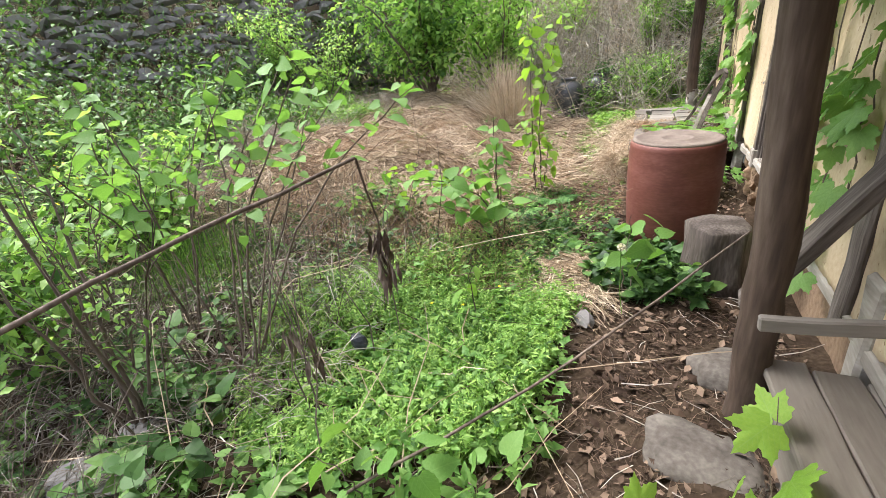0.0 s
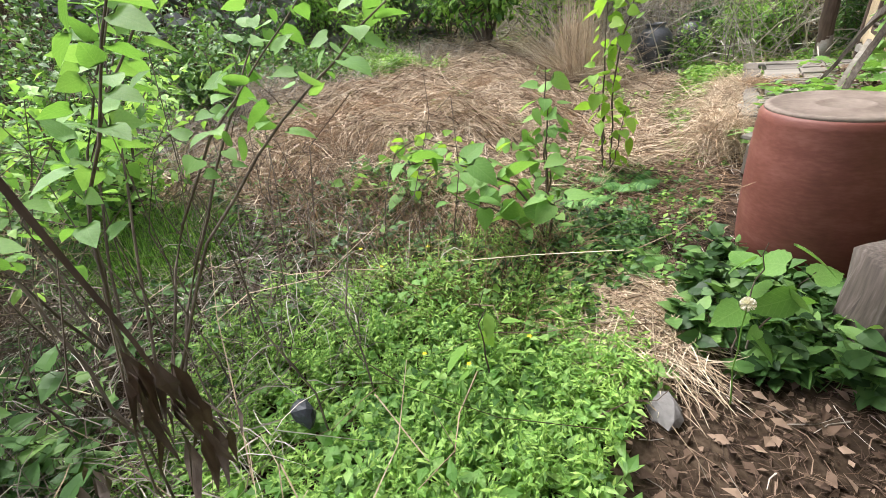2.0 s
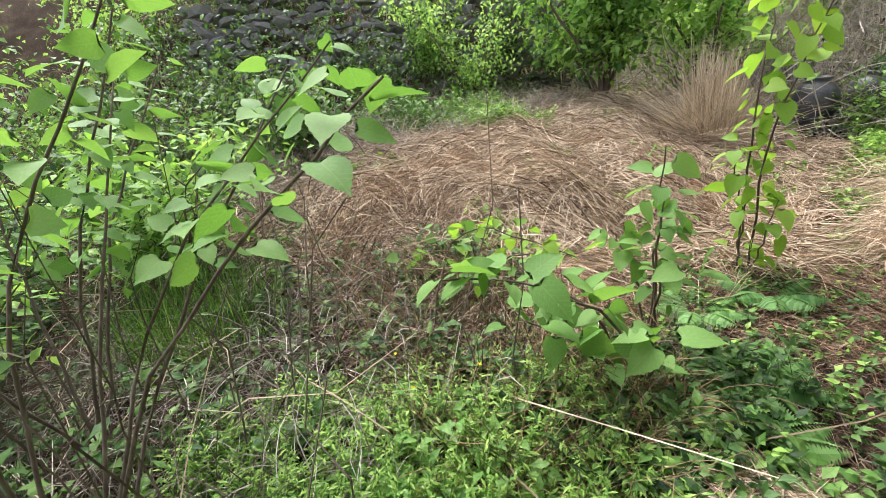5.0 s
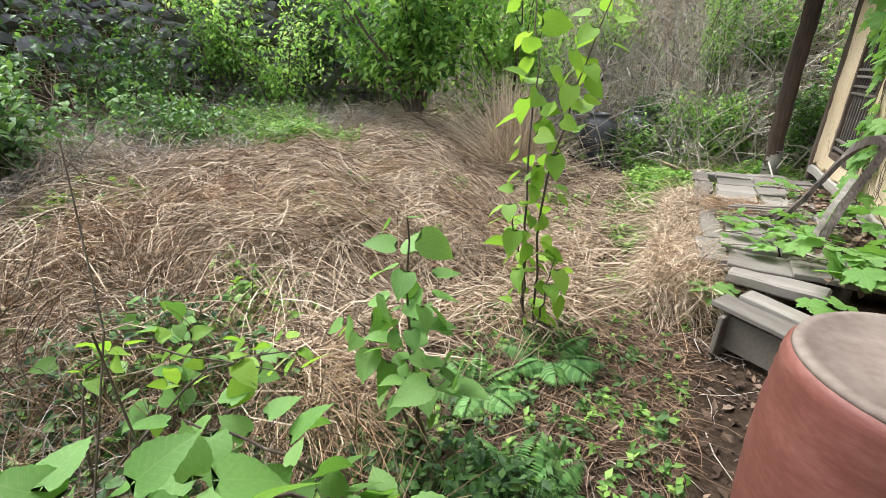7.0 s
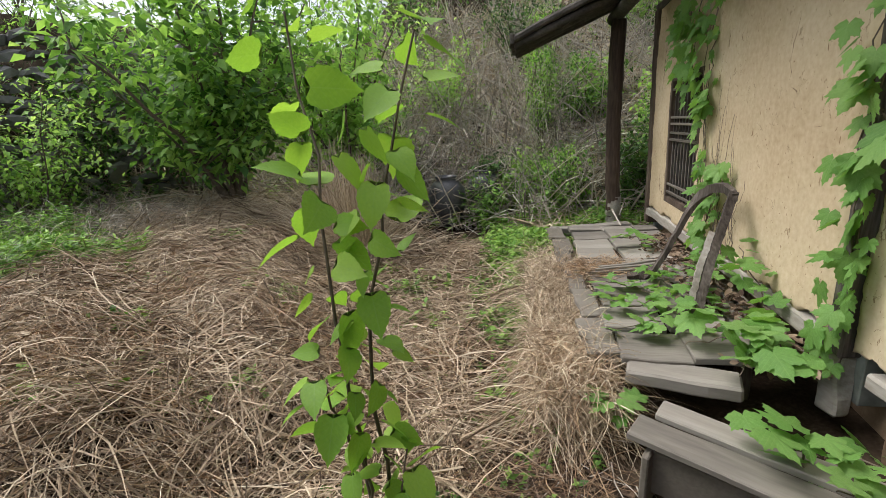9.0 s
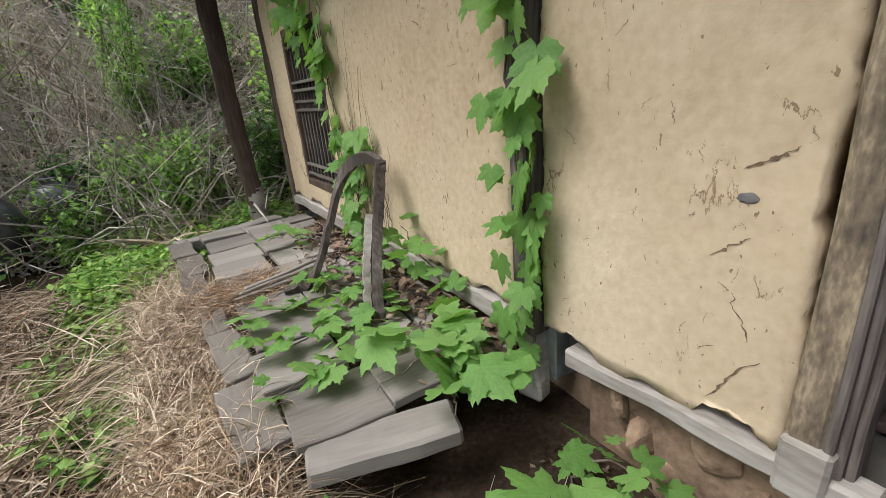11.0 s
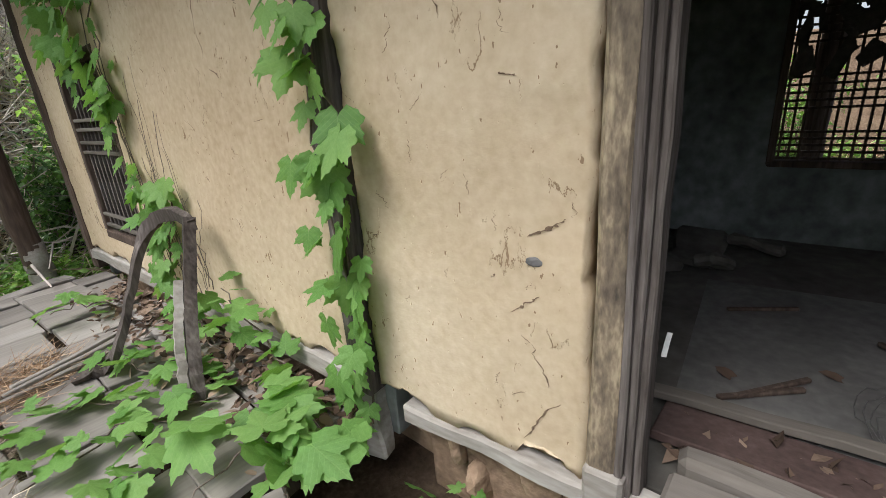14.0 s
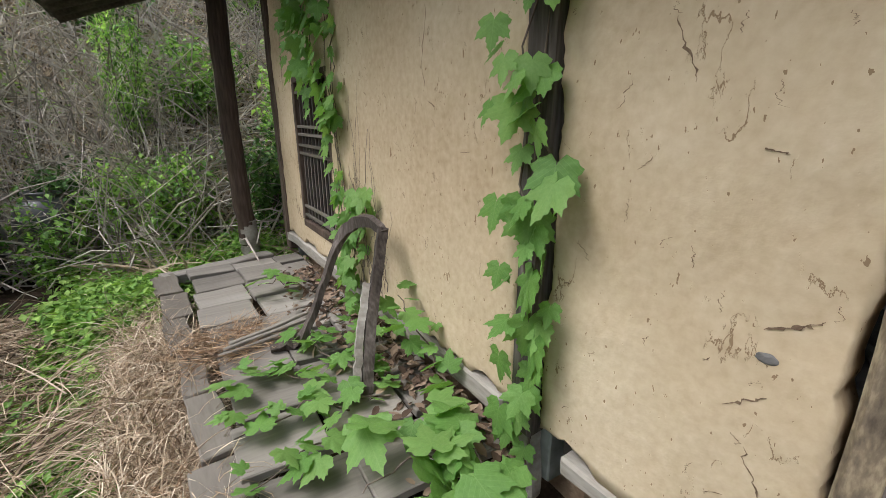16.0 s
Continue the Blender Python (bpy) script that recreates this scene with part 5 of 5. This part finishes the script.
sapling("leafy_weed", "lobed creeper shoots beside the stepping stone", [(at(0.4, 1.15), (0.4, 1.2, 0.25), (0.42, 1.4, 0.5)), (at(0.2, 1.05), (0.1, 1.05, 0.15), (0.0, 1.05, 0.2)), (at(0.4, 1.0), (0.45, 1.0, 0.3), (0.5, 1.05, 0.42))], 0.12, M_MULB, LOBED, 0.07, 0.15, 13, "weed", -0.25, 0.004)

# pale dead canes lying through the undergrowth
n = 150
x, y = box_region(-4.2, -0.4, 0.4, 3.6)(n)
yaw, L = rng.random(n) * 6.283, 0.3 + 0.9 * rng.random(n)
d = np.stack([np.cos(yaw) * L, np.sin(yaw) * L, 0.45 * rng.random(n) * L], -1)
b0 = on_ground(x, y, 0.05 + 0.12 * rng.random(n))
P = np.stack([b0, b0 + d * 0.33 + rng.normal(0, 0.02, (n, 3)), b0 + d * 0.66 + rng.normal(0, 0.03, (n, 3)), b0 + d], 1)
P[..., 2] = np.maximum(P[..., 2], height(P[..., 0], P[..., 1]) + 0.01)
tagged(bulk("dead_canes", *tubes(P, 0.0015 + 0.003 * rng.random(n)), M_STRAW), "pale dead canes lying through the undergrowth", "brushwood", kind="stuff")

# dry broken stalks in the foreground
stick = bulk("broken_cane", *tubes(line((-1.75, -0.1, 0.9), (-1.35, 0.38, 1.11), (-1.1, 0.76, 1.22), (-0.85, 1.14, 1.32), k=12, wob=0.003)[None], np.array([0.0095]), 8, 0.6), M_BARK, True)
tagged(stick, "bare brown cane bent over the hollow", "cane")
tagged(bulk("thin_pole", *tubes(np.array([line((-1.0, 0.85, 0.06), (-0.3, 1.45, 0.35), (0.38, 2.05, 0.8), k=10, wob=0.006)]), np.array([0.0075]), 6, 0.6), M_BARK, True), "thin dry pole propped against the post", "pole")
n = 40
x, y = -1.3 - 1.6 * rng.random(n), 0.7 + 2.2 * rng.random(n)
b0 = on_ground(x, y)
P = np.stack([b0 + np.concatenate([s * rng.normal(0, 0.03, (n, 2)), (s * (0.2 + 0.15 * rng.random(n)))[:, None]], 1) for s in range(5)], 1)
P[0] = line((-0.85, 1.14, 1.32), (-0.835, 1.17, 1.1), (-0.82, 1.2, 0.85), k=5, wob=0.005)
P[1] = line((-1.2, 1.0, 0.0), (-1.1, 0.98, 0.5), (-1.02, 0.95, 0.85), k=5, wob=0.01)
tagged(bulk("dead_stalks", *tubes(P, np.full(n, 0.005)), M_BARK), "dark dead weed stalks standing in the hollow", "dead stalks", kind="stuff")
cl = np.array([(-0.835, 1.17, 1.06), (-0.83, 1.18, 0.98), (-0.825, 1.19, 0.92), (-1.05, 0.95, 0.72), (-1.08, 0.98, 0.62), (-1.3, 1.1, 0.6)])
hang = cl[rng.integers(0, 6, 60)] + rng.normal(0, 0.018, (60, 3))
V, F = scatter(*SLIM, hang, rng.random(60) * 6.28, rng.normal(-1.4, 0.2, 60), rng.normal(0, 0.8, 60), 0.06 + 0.07 * rng.random(60))
tagged(bulk("withered_leaves", V, F, M_BARK), "withered brown leaves hanging from dead stalks", "dead leaves", kind="stuff")


def fern(at0, size, seed):
    g = np.random.default_rng(seed)
    root = tagged(new("fern"), "low green fern with arching fronds", "fern", "ferns")
    root.location = at0
    pos, yw, pt, sz = [], [], [], []
    for i in range(8):
        t = 6.283 * (i + g.random() * 0.5) / 8
        for s in np.linspace(0.15, 1, 20):
            h = size * (0.75 * s - 0.5 * s * s)
            for sgn in (-1, 1):
                pos.append((math.cos(t) * s * size, math.sin(t) * s * size, h + 0.03))
                yw.append(t - math.pi / 2 + sgn * 1.15)
                pt.append(-0.25 - 0.3 * s)
                sz.append(size * 0.34 * math.sin(math.pi * (0.12 + 0.86 * s)) + 0.01)
    N = len(pos)
    V, F = scatter(*SLIM2, np.array(pos), np.array(yw), np.array(pt), g.normal(0, 0.15, N), np.array(sz))
    tagged(child(bulk("fronds", V, F, M_FERN), root), kind="stuff")
    return root


for i, (x, y, s) in enumerate(((-0.82, 3.65, 0.3), (-0.7, 3.3, 0.27), (-0.95, 4.55, 0.28), (-1.1, 1.95, 0.3), (-0.75, 2.15, 0.28), (-1.2, 4.15, 0.25))):
    fern(at(x, y), s, 30 + i)

# yellow flowers and a dandelion clock
pos = np.concatenate([np.array([-3.6, 1.6, 1.15]) + rng.normal(0, 0.16, (24, 3)), on_ground(-2 + 1.2 * rng.random(6), 2 + 0.9 * rng.random(6), 0.2)])
n = len(pos)
i = np.repeat(np.arange(n), 5)
V, F = scatter(*OVAL2, pos[i], np.tile(np.arange(5) * 1.2566, n), np.full(n * 5, 0.3), np.zeros(n * 5), np.full(n * 5, 0.014))
tagged(bulk("yellow_flowers", V, F, M_FLOWER), "small bright yellow wild flowers", "flowers", kind="stuff")
dand = tagged(new("dandelion_clock"), "dandelion seed head on a pale stalk", "dandelion")
dand.location = (-0.13, 2.5, 0.0)
fixed(bulk("stalk", *tubes(np.array([line((-0.1, 2.52, 0), (-0.13, 2.5, 0.25), (-0.13, 2.5, 0.48), k=6, wob=0.003)]), np.array([0.003]), 5, 0.8), M_WEED), dand)
g3 = unit(rng.normal(size=(160, 3)))
P = np.stack([np.array([-0.13, 2.5, 0.48]) + g3 * s for s in (0.003, 0.012, 0.024)], 1)
fixed(bulk("down", *ribbons(P[:, ::-1], 0.005), M_DANDELION), dand)

# fallen twigs on the path
n = 420
x, y = box_region(-1.3, 0.7, 0.6, 6.5, outside)(n)
n = len(x)
yaw, L = rng.random(n) * 6.283, 0.06 + 0.22 * rng.random(n)
P = np.stack([on_ground(x + np.cos(yaw + 0.3 * s) * L * s, y + np.sin(yaw + 0.3 * s) * L * s, 0.012 + 0.012 * s) for s in (0, 0.5, 1)], 1)
tagged(bulk("fallen_twigs", *tubes(P, 0.0015 + 0.0025 * rng.random(n)), M_STICK), "thin fallen twigs scattered on the earth", "twigs", kind="stuff")

# creepers on the wall and deck: each big leaf a part
LEAFV = leaf_mesh("creeper_leaf", LOBED, M_BROAD)


def creeper(name, label, paths, leaf, every, out, seed, flat=False, spread=0.06):
    g = np.random.default_rng(seed)
    root = tagged(new(name), label, "creeper")
    root.location = paths[0][0]
    P = np.array([line(*p, k=12, wob=0.012) for p in paths])
    fixed(bulk("vine", *tubes(P, np.full(len(P), 0.005), 5, 0.5), M_BARK, True), root)
    for p in P:
        L = np.linalg.norm(np.diff(p, axis=0), axis=1).sum()
        for s in np.arange(0.03, 1.0, every / L):
            f = s * 11
            i = min(int(f), 10)
            q = p[i] + (p[i + 1] - p[i]) * (f - i) + np.array([out[0], out[1], out[2]]) * (0.5 + g.random()) + g.normal(0, spread, 3) * (np.array([1, 1, 0.35]) if flat else np.array([0.25, 1, 1]))
            ob = new("leaf", LEAFV)
            k = leaf * (0.55 + 0.65 * g.random())
            if flat:
                e = Euler((g.normal(-0.15, 0.3), g.normal(0, 0.3), g.random() * 6.28))
            else:
                e = (Matrix.Rotation(1.57 + g.normal(0, 0.5), 4, "Z") @ Matrix.Rotation(-1.1 + g.normal(0, 0.25), 4, "X") @ Matrix.Rotation(g.normal(0, 0.4), 4, "Y")).to_euler()
            fixed(ob, root)
            ob.matrix_basis = Matrix.Translation(Vector(q)) @ e.to_matrix().to_4x4() @ Matrix.Scale(k, 4)
    return root


w = WX - 0.03
creeper("wall_creeper", "green lobed creeper climbing the wooden stud", [((w, 5.6, 0.35), (w - 0.02, 5.6, 1.2), (w, 5.62, 2.4)), ((w, 5.62, 0.8), (w - 0.02, 5.68, 1.4), (w, 5.66, 2.2)), ((w, 5.62, 1.5), (w, 5.56, 1.46), (w, 5.53, 1.4))], 0.115, 0.07, (-0.05, 0, 0), 71, False, 0.07)
creeper("wall_creeper", "green creeper hanging over the barred window", [((w, 7.3, 0.5), (w, 7.2, 0.9), (w, 7.5, 1.4), (w, 7.55, 2.4)), ((w, 7.7, 2.4), (w - 0.03, 7.72, 2.0), (w - 0.03, 7.65, 1.72)), ((w, 8.1, 2.45), (w - 0.03, 8.05, 2.2), (w - 0.03, 8.0, 1.95)), ((w, 7.45, 2.4), (w, 7.4, 1.9), (w, 7.45, 1.5)), ((w, 7.9, 2.45), (w, 7.95, 2.2), (w, 7.85, 1.9)), ((w, 7.0, 1.05), (w, 7.05, 0.95), (w, 7.2, 0.9))], 0.1, 0.03, (-0.05, 0, 0), 72, False, 0.1)
creeper("wall_creeper", "creeper leaves covering the wall behind the post", [((w, 2.7, 0.4), (w, 2.7, 1.2), (w, 2.75, 2.3)), ((w, 3.1, 0.4), (w, 3.0, 1.2), (w, 3.1, 2.3)), ((w, 2.4, 0.8), (w, 2.45, 1.4), (w, 2.4, 2.2)), ((w, 3.3, 0.9), (w, 3.3, 1.6), (w, 3.35, 2.3))], 0.12, 0.06, (-0.05, 0, 0), 73, False, 0.08)
creeper("deck_creeper", "lobed green creeper spreading over the deck planks", [((0.55, 5.75, 0.36), (0.3, 5.72, 0.45), (0.15, 5.7, 0.42)), ((0.55, 5.8, 0.36), (0.35, 5.55, 0.45), (0.3, 5.45, 0.4)), ((0.6, 5.9, 0.36), (0.5, 5.65, 0.5), (0.55, 5.5, 0.42))], 0.15, 0.06, (0, 0, 0.06), 74, True, 0.085)
creeper("deck_creeper", "lobed green creeper spreading over the deck planks", [((0.5, 6.2, 0.36), (0.15, 6.3, 0.4), (-0.15, 6.25, 0.38)), ((0.4, 6.0, 0.36), (0.1, 6.05, 0.4), (-0.15, 5.95, 0.38)), ((0.3, 6.2, 0.36), (0.15, 6.6, 0.4), (-0.05, 6.75, 0.38)), ((0.5, 6.3, 0.36), (0.35, 6.7, 0.4), (0.3, 7.0, 0.37))], 0.095, 0.042, (0, 0, 0.035), 75, True, 0.06)
creeper("deck_creeper", "clump of creeper leaves by the wall foot", [((0.6, 7.6, 0.36), (0.4, 7.75, 0.45), (0.25, 7.8, 0.42)), ((0.65, 6.6, 0.4), (0.65, 6.9, 0.5), (0.6, 6.4, 0.45)), ((0.7, 6.0, 0.42), (0.68, 6.3, 0.6), (0.7, 6.5, 0.7))], 0.095, 0.05, (-0.02, 0, 0.04), 76, True, 0.06)
creeper("ground_creeper", "creeper leaves at the foot of the deck", [((-0.1, 5.5, 0.1), (-0.2, 5.4, 0.25), (-0.3, 5.45, 0.24)), ((0.5, 5.15, 0.1), (0.6, 5.0, 0.25), (0.7, 4.95, 0.2)), ((0.55, 5.25, 0.1), (0.7, 5.2, 0.2), (0.75, 5.0, 0.1))], 0.09, 0.04, (0, 0, 0.03), 77, True, 0.07)
creeper("crate_creeper", "lobed creeper leaves over the crate boards", [((0.35, 5.0, 0.2), (0.3, 5.0, 0.4), (0.15, 5.05, 0.42)), ((0.4, 4.9, 0.2), (0.4, 4.85, 0.4), (0.3, 4.8, 0.4))], 0.12, 0.07, (0, 0, 0.03), 78, True, 0.05)

shrub("yard_shrub", "green shrub in the yard behind the house", (7.6, 4.6), 6, 0.6, 1.5, 0.09, 900, M_LIGHTLEAF, 0.015, 91)

n = 26
P = []
for i in range(n):
    y0, lean = 6.75 + 0.75 * rng.random(), rng.normal(0.1, 0.18)
    z0, hgt = 0.42 + 0.3 * rng.random(), 0.4 + 0.9 * rng.random()
    P.append(line((WX - 0.02, y0, z0), (WX - 0.025, y0 + lean * 0.5, z0 + hgt * 0.5), (WX - 0.02, y0 + lean, z0 + hgt), k=12, wob=0.016))
P = np.array(P)
P[..., 0] = WX - 0.02
tagged(bulk("dry_vines", *tubes(P, 0.0012 + 0.002 * rng.random(n), 4, 0.5), M_BARK), "thin brown bare vines clinging to the plaster", "vines", kind="stuff")

# things on the room's floor
tagged(slab("vinyl_sheet", (1.35, 1.0, 0.006), M_VINYL, pose(1.85, 4.22, 0.427, 0, 0, 4), None, 0), "torn grey vinyl floor sheet, dusty", "floor sheet")
tagged(slab("red_board", (0.22, 1.0, 0.03), M_REDBOARD, pose(1.2, 4.2, 0.44, 0, 8, 0), None, 0.004, 0.006, 5), "faded red board inside the doorway", "board")
tagged(slab("grey_batten", (0.05, 1.1, 0.03), M_OLDWOOD, pose(1.33, 4.25, 0.47, 0, 0, 4), None, 0.004, 0.006, 5), "grey batten along the broken floor edge", "batten")
for i, (x, y, r) in enumerate(((1.5, 4.45, -50), (1.55, 4.42, -40), (1.9, 4.0, 25), (1.95, 4.03, 35), (1.45, 3.9, 60), (1.4, 3.95, 70), (2.2, 4.5, -60))):
    tagged(slab("broken_lattice_stick", (0.3, 0.02, 0.016), M_POST, pose(x, y, 0.442 + 0.004 * (i % 2), 0, 0, r), None, 0.003), "broken lattice stick lying on the floor", "stick", group="sticks on the floor")
P = []
for i in range(5):
    t = np.linspace(0, 6.2, 24)
    P.append(np.stack([1.42 + (0.13 + 0.02 * i) * np.cos(t + i) + 0.03 * i, 4.05 + (0.1 + 0.015 * i) * np.sin(t + i), 0.45 + 0.02 * np.sin(3 * t + i) ** 2], -1))
tagged(bulk("wire_coil", *tubes(np.array(P) + rng.normal(0, 0.004, (5, 24, 3)) * np.array([1, 1, 0]), np.full(5, 0.0015), 4, 1.0), M_WIRE), "loose coil of dull wire on the floor", "wire")
V, F = scatter(*OVAL, np.array([(1.75, 4.3, 0.44), (2.3, 4.05, 0.44), (1.6, 4.6, 0.44), (2.1, 3.9, 0.44)]), rng.random(4) * 6, np.zeros(4), np.zeros(4), np.full(4, 0.11))
tagged(bulk("floor_leaves", V, F, M_LITTER), "dry brown leaves on the room's floor", "leaf litter", kind="stuff")
tagged(slab("paper_shred", (0.004, 0.012, 0.06), M_PAPER, pose(0.93, 4.645, 0.86, 8, 0, 20), None, 0, 0.022, 9), "torn shred of white window paper on the jamb", "paper")
n = 260
V, F = scatter(*OVAL2, np.stack([1.0 + 0.25 * rng.random(n), 3.6 + 1.05 * rng.random(n), 0.43 + 0.03 * rng.random(n)], -1), rng.random(n) * 6.28, rng.normal(0, 0.4, n), rng.normal(0, 0.5, n), 0.02 + 0.05 * rng.random(n))
tagged(bulk("floor_rubble", V, F, M_LITTER), "broken plaster and litter along the doorway", "rubble", kind="stuff")

# the dry stone retaining wall at the back, stone by stone
wall_s = tagged(new("stone_wall"), "dark dry-stone retaining wall overgrown with shrubs", "stone wall", kind="structure")
protos = []
for i in range(6):
    ob = boulder("stone", (0, 0, -50), (0.2, 0.13, 0.1), M_STONE, "", 40 + i, 1)
    protos.append(ob.data)
    bpy.data.objects.remove(ob)
A, B = np.array([-9.6, 4.2]), np.array([-5.4, 10.4])
dirw = (B - A) / np.linalg.norm(B - A)
for r in range(12):
    for c in range(25):
        s = (c + 0.5 * (r % 2) + 0.2 * rng.random()) * 0.3
        p = A + dirw * s
        z = float(height(*(p + np.array([0.7, -0.5]))))+ 0.35 + r * 0.19
        ob = new("stone", protos[int(rng.integers(0, 6))])
        child(ob, wall_s)
        ob.matrix_basis = pose(p[0] - 0.05 * r, p[1] + 0.03 * r, z + 0.06 * rng.normal(), rng.normal() * 16, rng.normal() * 24, 55 + rng.normal() * 30) @ Matrix.Diagonal((0.6 + 0.8 * rng.random(), 0.8 + 0.5 * rng.random(), 0.5 + 0.9 * rng.random(), 1))
